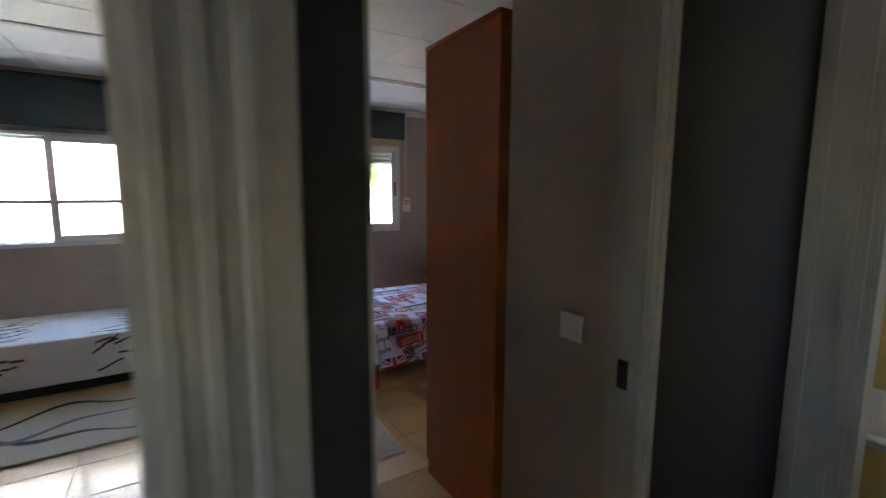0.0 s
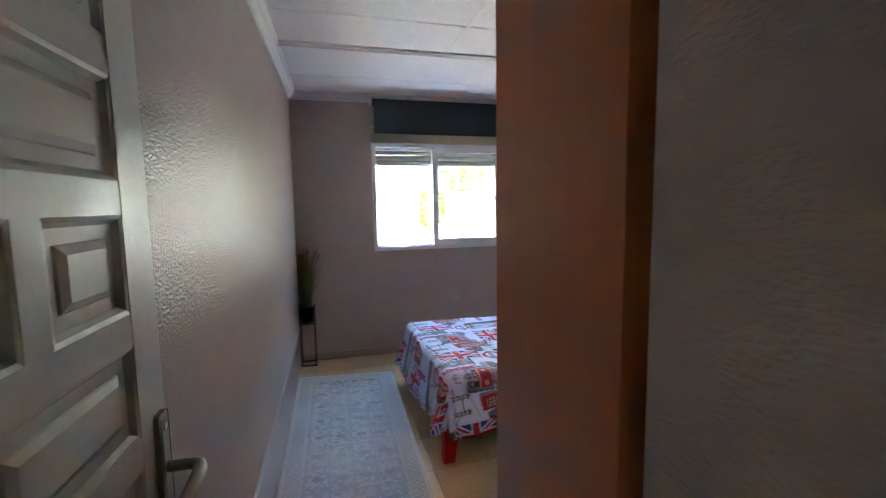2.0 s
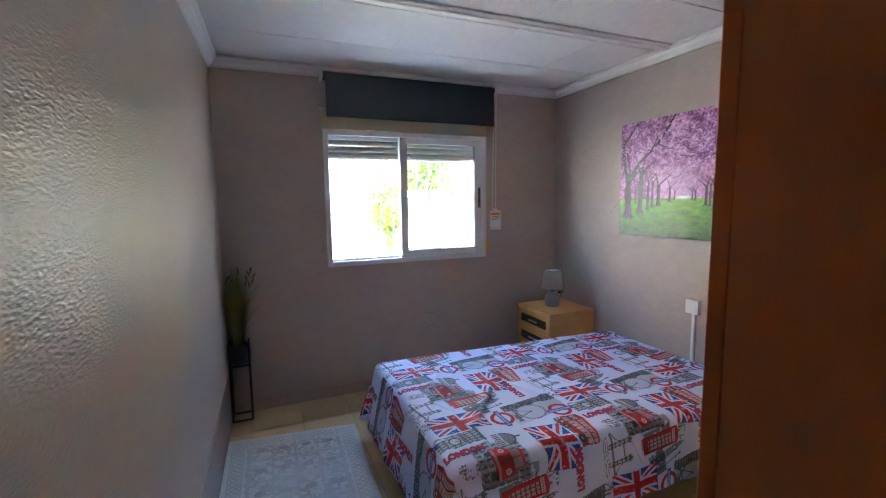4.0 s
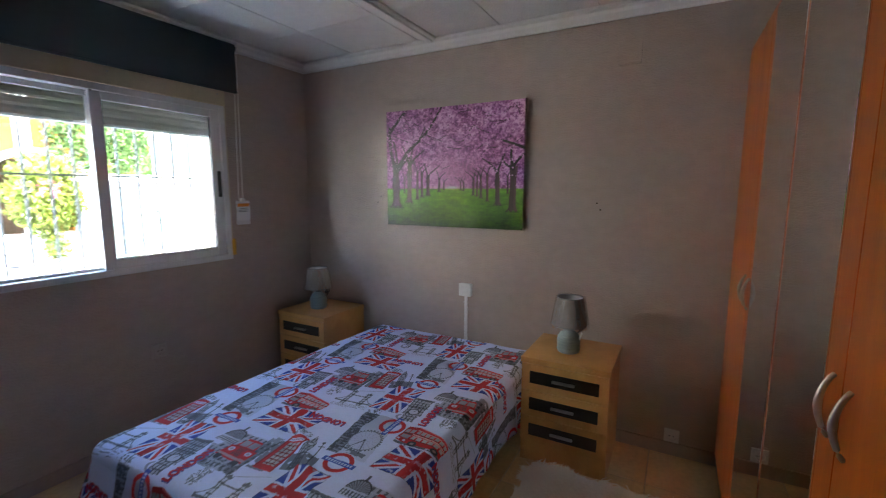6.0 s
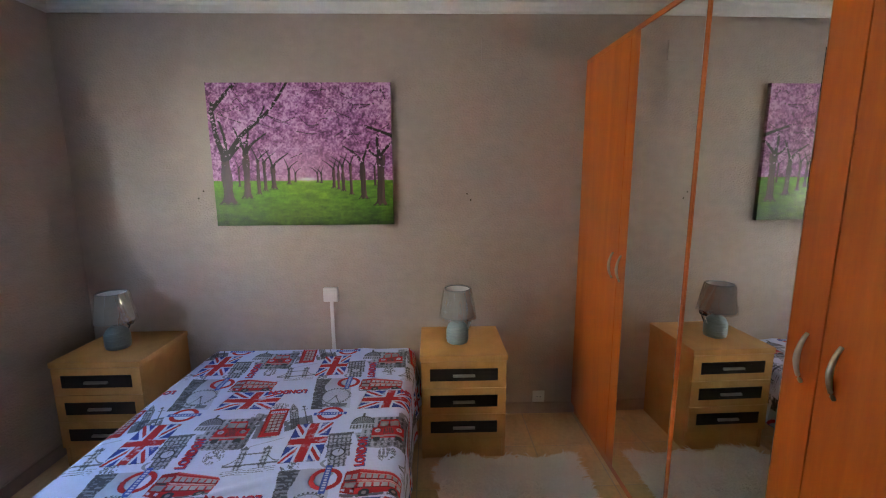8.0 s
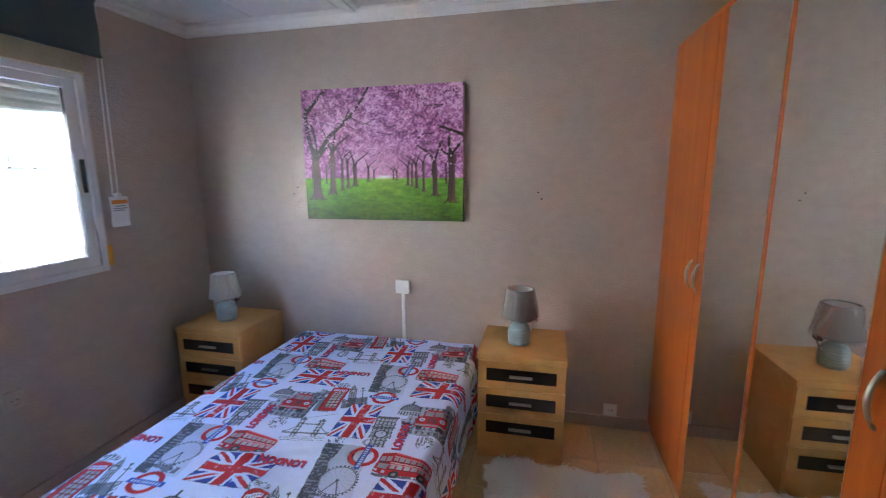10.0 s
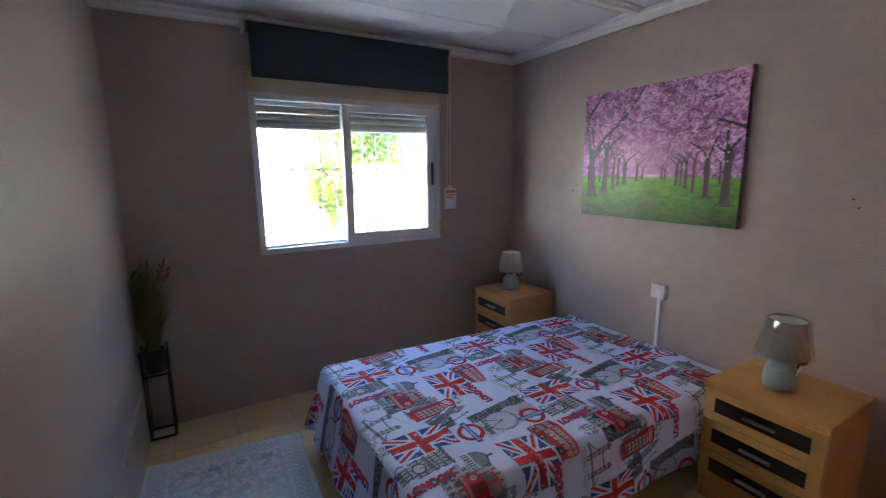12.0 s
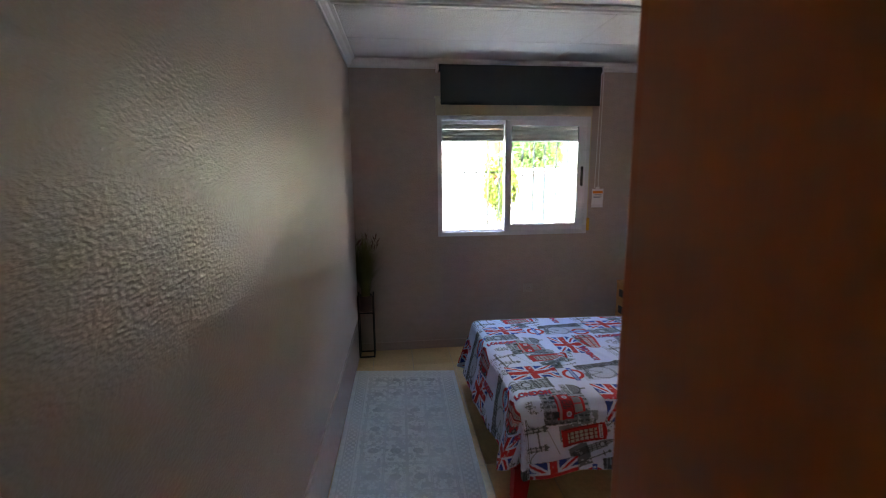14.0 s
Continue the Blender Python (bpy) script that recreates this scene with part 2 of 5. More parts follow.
def tube(bm, points, radius, steps=8, flat=1.0):
    """A rod along points; radius may be one number or one for each point."""
    pts = [Vector(p) for p in points]
    rings = []
    for i, p in enumerate(pts):
        way = (pts[min(i + 1, len(pts) - 1)] - pts[max(i - 1, 0)]).normalized()
        side = way.cross(Vector((0, 0, 1)) if abs(way.z) < 0.9 else Vector((0, 1, 0))).normalized()
        up = side.cross(way)
        r = radius[i] if isinstance(radius, (list, tuple)) else radius
        rings.append([bm.verts.new(p + r * (math.cos(a) * side + flat * math.sin(a) * up)) for a in [2 * math.pi * k / steps for k in range(steps)]])
    for a, b in zip(rings, rings[1:]):
        for k in range(steps):
            bm.faces.new((a[k], a[(k + 1) % steps], b[(k + 1) % steps], b[k]))
    bm.faces.new(rings[0][::-1]), bm.faces.new(rings[-1])
    return bm


def prism(bm, outline, axis, a, b):
    """A profile, given as pairs on the two other axes, drawn out from a to b."""
    def place(p, q, d):
        return {"x": (d, p, q), "y": (p, d, q), "z": (p, q, d)}[axis]
    one, two = ([bm.verts.new(place(p, q, d)) for p, q in outline] for d in (a, b))
    n = len(outline)
    for k in range(n):
        bm.faces.new((one[k], one[(k + 1) % n], two[(k + 1) % n], two[k]))
    bm.faces.new(one[::-1]), bm.faces.new(two)
    return bm


def mesh_of(name, bm, mat, smooth=False):
    bmesh.ops.recalc_face_normals(bm, faces=bm.faces)
    me = bpy.data.meshes.new(name)
    bm.to_mesh(me)
    bm.free()
    me.materials.append(mat)
    if smooth:
        me.polygons.foreach_set("use_smooth", [True] * len(me.polygons))
    return me


def part(name, bm, mat, parent=None, label="", smooth=False):
    ob = new(name, mesh_of(name, bm, mat, smooth))
    ob.parent = parent
    if label:
        ob["label"] = label
    return ob


def thing(name, label, category, at=(0, 0, 0), rz=0.0, group=""):
    """An Empty at a thing's base, to hold its parts."""
    ob = new(name)
    ob.empty_display_size = 0.1
    ob.matrix_basis = pose(*at, 0, 0, rz)
    return tagged(ob, label, category, group)


def solo(name, bm, mat, label, category, group="", smooth=False):
    return tagged(part(name, bm, mat, None, "", smooth), label, category, group)


def structure(name, bm, mat, label=""):
    return tagged(part(name, bm, mat), label, "", "", "structure")


def sheet(name, verts, nu, nv, colors, mat):
    """A fine grid with a colour for each point."""
    me = bpy.data.meshes.new(name)
    idx = np.arange(nu * nv).reshape(nu, nv)
    quads = np.stack([idx[:-1, :-1], idx[1:, :-1], idx[1:, 1:], idx[:-1, 1:]], -1).reshape(-1, 4)
    me.vertices.add(nu * nv)
    me.vertices.foreach_set("co", np.asarray(verts, np.float32).ravel())
    me.loops.add(quads.size)
    me.loops.foreach_set("vertex_index", quads.ravel().astype(np.int32))
    me.polygons.add(len(quads))
    me.polygons.foreach_set("loop_start", np.arange(0, quads.size, 4, dtype=np.int32))
    me.polygons.foreach_set("use_smooth", np.ones(len(quads), bool))
    me.update(calc_edges=True)
    layer = me.color_attributes.new("print", "FLOAT_COLOR", "POINT")
    layer.data.foreach_set("color", np.concatenate([colors, np.ones((nu * nv, 1))], 1).astype(np.float32).ravel())
    me.materials.append(mat)
    return new(name, me)


def grain(u, v, seed, octaves=4):
    """Smooth pseudo-random field, about 0 to 1, one period per unit at the first octave."""
    out, amp, total = np.zeros_like(u), 1.0, 0.0
    for o in range(octaves):
        a, b = u * 2**o + seed * 1.7, v * 2**o + seed * 2.3
        i, j = np.floor(a).astype(np.int64), np.floor(b).astype(np.int64)
        f, g = a - i, b - j
        f, g = f * f * (3 - 2 * f), g * g * (3 - 2 * g)

        def at(p, q):
            h = (p * 374761393 + q * 668265263 + (seed + o) * 144665) & 0x7FFFFFFF
            h = ((h ^ (h >> 13)) * 1274126177) & 0x7FFFFFFF
            return (h ^ (h >> 16)) % 65536 / 65536.0

        out += amp * ((at(i, j) * (1 - f) + at(i + 1, j) * f) * (1 - g) + (at(i, j + 1) * (1 - f) + at(i + 1, j + 1) * f) * g)
        total += amp
        amp *= 0.55
    return out / total


# ---- the plan ----
XW, XE, YN = 0.375, 3.0, 4.77        # bedroom: side walls and window wall
YS, YB = 0.88, 1.37                 # inner face of the door wall, wall behind the wardrobe
XS = 1.09                           # wall with the light switch
ZC = 2.33                           # ceiling boards
TOP = 2.60
WX0, WX1, WZ0, WZ1 = 1.05, 2.315, 0.96, 1.92    # window opening
OX0, OX1 = -1.55, -0.205             # window of the other room

def slant(bm):
    """The west wall is not quite square to the others."""
    for v in bm.verts:
        v.co.x += 0.02 * (v.co.y - YN)
    return bm


structure("ground", boxes((-150, -150, -0.30, 150, 150, -0.122)), PAVING, "pale sunlit paving outside the house")
structure("floor", boxes((-3.2, -1.2, -0.12, 5.0, 5.0, -0.002)), GROUT, "grouted floor slab under the tiles")
structure("ceiling_slab", boxes((-3.4, -1.4, TOP, 5.2, 5.0, TOP + 0.2)), STREETWHITE, "flat roof slab of the house")
structure("wall_north", boxes(
    (0.2, YN, 0, WX0, 5.0, TOP), (WX1, YN, 0, XE + 0.2, 5.0, TOP), (WX0, YN, 0, WX1, 5.0, WZ0), (WX0, YN, WZ1, WX1, 5.0, TOP)),
    MAUVE, "mauve textured plaster wall round a sliding window")
structure("wall_east", boxes((XE, YB - 0.1, 0, XE + 0.2, YN, TOP)), MAUVE, "mauve textured plaster wall behind the bed")
structure("wall_west", slant(boxes((XW - 0.09, 0.82, 0, XW, YN, TOP))), MAUVE_GLOSS, "mauve glossy textured plaster wall")
structure("wall_behind_wardrobe", boxes((XS, YB - 0.1, 0, XE, YB, TOP)), MAUVE, "mauve plaster wall behind the wardrobe")
structure("wall_switch", boxes((XS, 0.86, 0, XS + 0.12, YB - 0.1, TOP)), MAUVE, "mauve plaster wall with a light switch")
structure("wall_over_door", boxes((XW - 0.08, 0.80, 2.06, XS, YS, TOP)), MAUVE, "mauve plaster over the bedroom door")
structure("wall_hall_pier", boxes((0.09, 0.55, 0, 0.232, 0.82, TOP)), HALL, "dark pier between two doorways")
structure("wall_hall_north", boxes((XS, 0.80, 0, 1.93, 0.86, TOP), (0.232, 0.80, 0, 0.30, 0.82, TOP), (0.232, 0.795, 2.13, XS + 0.12, 0.80, TOP)), HALL, "dark hall wall")
structure("wall_hall_east", boxes((1.93, 0.60, 0, 2.0, YB - 0.1, TOP), (1.93, -0.30, 2.05, 2.0, 0.60, TOP), (1.93, -1.2, 0, 2.0, -0.30, TOP)), HALL, "dark hall wall with the bathroom doorway")
# two unseen openings, added to let daylight into the hall and bathroom
structure("wall_hall_south", boxes((-3.2, -1.3, 0, -0.40, -1.2, TOP), (-0.18, -1.3, 0, 2.45, -1.2, TOP), (2.75, -1.3, 0, 5.0, -1.2, TOP), (2.45, -1.3, 0, 2.75, -1.2, 1.58), (2.45, -1.3, 1.92, 2.75, -1.2, TOP), (-0.40, -1.3, 0, -0.18, -1.2, 1.33), (-0.40, -1.3, 1.47, -0.18, -1.2, TOP)), HALL, "dark hall wall with two unseen openings added to light the hall and bathroom")
# slab out of view, added to block direct sun at the south opening
structure("shade_slab", boxes((-3.3, -3.4, 2.2, 1.9, -1.3, 2.35)), STREETWHITE, "unseen slab added to keep the sun off the hall opening")
structure("wall_hall_other_room", boxes((-0.75, 0.55, 2.06, 0.09, 0.67, TOP), (-3.2, 0.55, 0, -0.75, 0.67, TOP)), HALL, "dark wall round the open doorway")
structure("wall_other_room_east", boxes((0.09, 0.82, 0, 0.20, YN, TOP)), MAUVE, "mauve plaster wall of the other bedroom")
structure("wall_other_room_north", boxes(
    (-3.2, YN, 0, OX0, 5.0, TOP), (OX1, YN, 0, 0.2, 5.0, TOP), (OX0, YN, 0, OX1, 5.0, 0.955), (OX0, YN, 1.86, OX1, 5.0, TOP)), MAUVE, "mauve plaster wall round a window")
# the gap at the hall's west end is invented, to brighten the hall
structure("wall_far_west", boxes((-3.3, -1.3, 0, -3.2, -0.80, TOP), (-3.3, -0.35, 0, -3.2, 5.0, TOP), (-3.3, -0.80, 0, -3.2, -0.35, 1.45), (-3.3, -0.80, 1.95, -3.2, -0.35, TOP)), MAUVE, "plaster wall with an unseen opening added to light the hall")
structure("wall_bath_east", boxes((2.95, -1.2, 0, 3.05, YB - 0.16, TOP)), YELLOWTILE, "yellow tiled bathroom wall")
structure("wall_bath_north", boxes((2.0, YB - 0.16, 0, 5.0, YB - 0.1, TOP)), YELLOWTILE, "yellow tiled bathroom wall")
structure("wall_outer_east", boxes((XE + 0.2, YB - 0.1, 0, 5.0, 5.0, TOP)), STREETWHITE, "outer wall of the house")


def ceiling(name, x0, y0, x1, y1, ox, oy, step=0.54):
    """Textured boards with sunk joints, in one mesh."""
    bm = bmesh.new()
    box(bm, x0, y0, ZC + 0.006, x1, y1, ZC + 0.03)
    for i in range(-8, 10):
        for j in range(-10, 10):
            a0, a1 = max(x0, ox + i * step + 0.004), min(x1, ox + (i + 1) * step - 0.004)
            b0, b1 = max(y0, oy + j * step + 0.004), min(y1, oy + (j + 1) * step - 0.004)
            if a1 - a0 > 0.03 and b1 - b0 > 0.03:
                box(bm, a0, b0, ZC, a1, b1, ZC + 0.008)
    return structure(name, bm, CEIL, "white textured ceiling boards with thin joints")


ceiling("ceiling", XW - 0.08, YS, XE, YN, 0.885, 3.18)
ceiling("ceiling_other_room", -3.2, 0.67, 0.09, YN, -0.2, 3.18)
structure("ceiling_hall", boxes((-3.2, -1.2, 2.45, 1.93, 0.8, 2.5)), CEIL, "white hall ceiling")
structure("ceiling_bath", boxes((2.0, -1.2, 2.45, 2.95, YB - 0.16, 2.5)), CEIL, "white bathroom ceiling")

# glossy cover strips on the board joints that run towards the window
for x in (0.885, 1.425, 1.965, 2.505):
    structure("trim", boxes((x - 0.011, YB, ZC - 0.0015, x + 0.011, YN, ZC + 0.002)), JOINTWHITE, "thin glossy white ceiling joint strip")

# cornice: a stepped moulding round the room
STEP = [(0, 0), (0.012, 0), (0.016, 0.012), (0.034, 0.026), (0.04, 0.042), (0.058, 0.05), (0.058, 0.064), (0, 0.064)]
ZK = ZC - 0.064
bm = bmesh.new()
prism(bm, [(YN - d, ZK + h) for d, h in STEP], "x", XW, XE)
structure("trim", bm, GLOSSWHITE, "white moulded cornice over the window wall")
bm = bmesh.new()
prism(bm, [(XW + d, ZK + h) for d, h in STEP], "y", YS, YN)
structure("trim", slant(bm), GLOSSWHITE, "white moulded cornice along the glossy wall")
bm = bmesh.new()
prism(bm, [(XE - d, ZK + h) for d, h in STEP], "y", YB, YN)
structure("trim", bm, GLOSSWHITE, "white moulded cornice over the bed wall")
bm = bmesh.new()
prism(bm, [(XS - d, ZK + h) for d, h in STEP], "y", YS, YB + 0.002)
structure("trim", bm, GLOSSWHITE, "white moulded cornice over the switch wall")
# batten across the ceiling
bm = bmesh.new()
prism(bm, [(3.595, ZC), (3.595, 2.322), (3.605, 2.316), (3.620, 2.316), (3.626, 2.308), (3.654, 2.308), (3.660, 2.316), (3.675, 2.316), (3.685, 2.322), (3.685, ZC)], "x", XW + 0.03, XE - 0.03)
structure("trim", bm, GLOSSWHITE, "white moulded ceiling batten")
bm = bmesh.new()
prism(bm, [(3.595, ZC), (3.595, 2.322), (3.620, 2.312), (3.660, 2.312), (3.685, 2.322), (3.685, ZC)], "x", -3.2, 0.09)
structure("trim", bm, GLOSSWHITE, "white moulded ceiling batten")

# skirtings
structure("baseboard", boxes((XW, YN - 0.012, 0, XE, YN, 0.070), bevel=0.003), BASEPAINT, "mauve painted skirting under the window")
structure("baseboard", boxes((XE - 0.012, YB, 0, XE, YN - 0.012, 0.070), bevel=0.003), BASEPAINT, "mauve painted skirting behind the bed")
structure("baseboard", slant(boxes((XW, 1.66, 0, XW + 0.012, YN - 0.012, 0.30), bevel=0.004)), MAUVE_TRIM, "tall mauve painted skirting board")
structure("baseboard", boxes((XS - 0.012, YS, 0, XS, YB, 0.078), bevel=0.003), BASEPAINT, "mauve painted skirting by the switch")

# door frames and trims
structure("trim", boxes((0.30, 0.79, 0, 0.335, YS - 0.004, 2.06), (1.03, 0.79, 0, XS, YS + 0.004, 2.06), (0.335, 0.79, 2.03, XS, YS + 0.004, 2.06), bevel=0.003), TRIMWHITE, "cream painted bedroom door lining")
bm = bmesh.new()
for x0, x1 in ((0.25, 0.335), (1.03, 1.100)):
    for k, (a, b, d) in enumerate(((0.0, 1.0, 0.012), (0.12, 0.36, 0.018), (0.6, 0.9, 0.02))):
        box(bm, x0 + (x1 - x0) * a, 0.80 - d, 0, x0 + (x1 - x0) * b, 0.80 - 0.004 * k, 2.12 - 0.004 * k, bevel=0.003)
box(bm, 0.335, 0.786, 2.06, 1.03, 0.796, 2.12, bevel=0.003)
structure("trim", bm, TRIMWHITE, "cream fluted architrave of the bedroom door")
structure("trim", boxes((0.362, YS, 2.06, 1.09, YS + 0.012, 2.10), bevel=0.003), TRIMWHITE, "cream inner architrave of the bedroom door")
bm = boxes((0.05, 0.535, 0, 0.171, 0.55, 2.12), (0.05, 0.55, 0, 0.09, 0.68, 2.06), bevel=0.003)
for x in (0.065, 0.095, 0.125):
    box(bm, x, 0.527, 0, x + 0.016, 0.536, 2.11, bevel=0.004)
structure("trim", bm, TRIMWHITE, "cream fluted architrave of the other doorway")
bm = boxes((1.915, 0.60, 0, 1.93, 0.796, 2.1), (1.912, 0.588, 0, 2.0, 0.60, 2.05), bevel=0.003)
for y in (0.62, 0.655, 0.745):
    box(bm, 1.908, y, 0, 1.916, y + 0.018, 2.09, bevel=0.003)
structure("trim", bm, TRIMWHITE, "cream fluted architrave of the bathroom door")
solo("strike_plate", boxes((1.026, 0.822, 0.895, 1.0295, 0.85, 0.97), (1.0245, 0.829, 0.912, 1.027, 0.843, 0.952)), BLACKPLASTIC, "dark metal strike plate let into the door lining", "strike plate")


# ---- window ----
def sliding_window(name, x0, x1, z0, z1, middle, label, bars=True):
    w = tagged(thing(name, label, "window"), kind="structure")
    y = YN - 0.012
    f = 0.036
    part("window_frame", boxes((x0, y, z0, x0 + f, y + 0.09, z1), (x1 - f, y, z0, x1, y + 0.09, z1), (x0 + f, y, z0, x1 - f, y + 0.09, z0 + 0.034), (x0 + f, y, z1 - 0.034, x1 - f, y + 0.09, z1), bevel=0.004), WHITEPVC, w)
    # near sash, in the inner track
    a0, a1, b0, b1 = middle - 0.022, x1 - f + 0.004, z0 + 0.030, z1 - 0.030
    near = part("sash", boxes((a0, y + 0.012, b0, a0 + 0.052, y + 0.038, b1), (a1 - 0.06, y + 0.012, b0, a1, y + 0.038, b1), (a0 + 0.052, y + 0.012, b0, a1 - 0.06, y + 0.038, b0 + 0.055), (a0 + 0.052, y + 0.012, b1 - 0.045, a1 - 0.06, y + 0.038, b1), bevel=0.003), WHITEPVC, w)
    part("gasket", boxes((a0 + 0.052, y + 0.016, b0 + 0.055, a0 + 0.056, y + 0.03, b1 - 0.045), (a1 - 0.064, y + 0.016, b0 + 0.055, a1 - 0.06, y + 0.03, b1 - 0.045), (a0 + 0.056, y + 0.016, b0 + 0.055, a1 - 0.064, y + 0.03, b0 + 0.059)), BLACKPLASTIC, near)
    part("latch", boxes((a1 - 0.036, y + 0.004, z0 + 0.40, a1 - 0.016, y + 0.0125, z0 + 0.56), (a1 - 0.031, y - 0.002, z0 + 0.43, a1 - 0.021, y + 0.005, z0 + 0.53), bevel=0.002), BLACKPLASTIC, near, "black sash latch")
    pane = part("pane", boxes((a0 + 0.05, y + 0.024, b0 + 0.05, a1 - 0.058, y + 0.027, b1 - 0.04)), PANE, near)
    pane.visible_shadow = False
    # far sash, in the outer track
    c0, c1 = x0 + f - 0.004, middle + 0.03
    far = part("sash", boxes((c0 + 0.0, y + 0.046, b0, c0 + 0.010, y + 0.07, b1), (c1 - 0.05, y + 0.046, b0, c1, y + 0.07, b1), (c0 + 0.010, y + 0.046, b0, c1 - 0.05, y + 0.07, b0 + 0.018), (c0 + 0.010, y + 0.046, b1 - 0.03, c1 - 0.05, y + 0.07, b1), bevel=0.003), WHITEPVC, w)
    pane = part("pane", boxes((c0 + 0.009, y + 0.056, b0 + 0.016, c1 - 0.048, y + 0.059, b1 - 0.028)), PANE, far)
    pane.visible_shadow = False
    part("end_block", boxes((a0 + 0.002, y + 0.006, b1 - 0.01, a0 + 0.014, y + 0.013, b1 + 0.02)), BLACKPLASTIC, w)
    part("window_sill", boxes((x0 - 0.01, 4.85, z0 - 0.03, x1 + 0.01, 5.06, z0 + 0.002), bevel=0.005), STREETWHITE, w)
    return w


sliding_window("window_1", WX0, WX1, WZ0, WZ1, 1.625, "white aluminium sliding window in the mauve wall, half-raised shutter")

shutter = thing("roller_shutter", "grey slatted roller shutter, almost fully raised outside the window", "shutter")
for k in range(4):
    z = 1.895 - k * 0.045
    bm = bmesh.new()
    cells = 88
    step = (WX1 - WX0 - 0.04) / cells
    prism(bm, [(4.868, z - 0.0242), (4.878, z - 0.012), (4.880, z + 0.004), (4.874, z + 0.017), (4.867, z + 0.019), (4.862, z + 0.004), (4.862, z - 0.012)], "x", WX0 + 0.02, WX1 - 0.02)
    part("slat", bm, SHUTTER, shutter)
    if k < 3:
        bm = bmesh.new()
        for c in range(cells):
            if c % 2 == 0 or k == 2:
                box(bm, WX0 + 0.02 + c * step, 4.868, z - 0.0275, WX0 + 0.02 + (c + 1) * step, 4.872, z - 0.018)
        tagged(part("slat_link", bm, SHUTTER, shutter), kind="stuff")
bm = boxes((WX0 + 0.02, 4.858, 1.728, WX1 - 0.02, 4.882, 1.742), bevel=0.003)
part("bottom_rail", bm, WHITEPVC, shutter)

box_cover = thing("shutter_box_cover", "cream painted shutter box cover over the window", "cover")
part("panel", boxes((WX0 - 0.012, YN - 0.024, WZ1, WX1, YN, 2.05), bevel=0.004), CREAMBOX, box_cover)
part("lip", boxes((WX0 - 0.02, YN - 0.03, 2.05, WX1 + 0.006, YN, 2.064), bevel=0.004), CREAMBOX, box_cover)
for px in (WX0 + 0.04, (WX0 + WX1) / 2, WX1 - 0.05):
    part("screw", boxes((px - 0.004, YN - 0.0255, 1.98, px + 0.004, YN - 0.0235, 1.988), bevel=0.0008), STEEL, box_cover)

blind = thing("roller_blind", "dark teal fabric roller blind, rolled up over the window", "blind")
bm = bmesh.new()
N = 24
prism(bm, [(4.645, 2.262), (4.641, 2.262)] + [(4.641 + 0.002 * math.sin(k / 3), 2.262 - 0.275 * k / N) for k in range(1, N + 1)] + [(4.644 + 0.002 * math.sin(k / 3), 2.262 - 0.275 * k / N) for k in range(N, 0, -1)], "x", 1.065, 2.325)
part("fabric", bm, BLIND, blind)
bm = bmesh.new()
tube(bm, [(1.055, 4.672, 2.252), (2.335, 4.672, 2.252)], 0.028, 20)
part("roll", bm, BLIND, blind, smooth=True)
part("bottom_bar", boxes((1.065, 4.637, 1.984, 2.325, 4.648, 1.999), bevel=0.003), BLIND, blind)
part("bracket", boxes((1.04, 4.655, 2.235, 1.055, YN, 2.29), bevel=0.002), WHITEPVC, blind, "white plastic bracket")
part("bracket", boxes((2.335, 4.655, 2.225, 2.352, YN, 2.29), bevel=0.002), WHITEPVC, blind, "white plastic bracket")
part("head_rail", boxes((1.04, 4.69, 2.282, 2.352, 4.712, 2.294)), WHITEPVC, blind, "white head rail")
bm = bmesh.new()
for dx in (0.0, 0.03):
    tube(bm, [(2.358 + dx * (0.6 + 0.4 * k / 12), 4.70 + 0.03 * k / 12, 2.24 - 0.90 * k / 12) for k in range(13)] , 0.0022, 6)
part("pull_cord", bm, WHITEPLASTIC, blind, "thin white bead cord")
chain = bmesh.new()
for dx in (0.0, 0.03):
    for k in range(70):
        bmesh.ops.create_icosphere(chain, subdivisions=1, radius=0.0032, matrix=Matrix.Translation((2.358 + dx * (0.6 + 0.4 * k / 70), 4.70 + 0.03 * k / 70, 2.24 - 0.90 * k / 70)))
part("bead_chain", chain, WHITEPLASTIC, blind)

tag = thing("warning_tag", "white folded paper safety tag hanging on the blind cord", "tag")
bm = bmesh.new()
prism(bm, [(4.733, 1.335), (4.728, 1.26), (4.735, 1.205), (4.729, 1.18), (4.7305, 1.18), (4.7365, 1.205), (4.7295, 1.26), (4.7345, 1.335)], "x", 2.338, 2.438)
part("card", bm, PAPER, tag)
part("orange_band", boxes((2.346, 4.7265, 1.297, 2.43, 4.7305, 1.317)), ORANGE, tag, "orange printed warning band")
part("text_bar", boxes((2.352, 4.7262, 1.272, 2.424, 4.729, 1.276), (2.352, 4.7262, 1.262, 2.41, 4.729, 1.266), (2.36, 4.7262, 1.284, 2.416, 4.729, 1.288)), GREYINK, tag, "grey lines of small print")
part("clip", boxes((2.372, 4.722, 1.33, 2.40, 4.74, 1.352), bevel=0.003), WHITEPLASTIC, tag)

strap = thing("shutter_strap", "thin shutter strap ending in amber foam beside the window", "strap")
part("strap_band", boxes((2.318, YN - 0.004, 1.09, 2.326, YN, 1.98)), CREAMBOX, strap)
part("foam_plug", boxes((2.312, YN - 0.02, 0.985, 2.336, YN, 1.09), bevel=0.006), AMBER, strap, "amber foam plug")

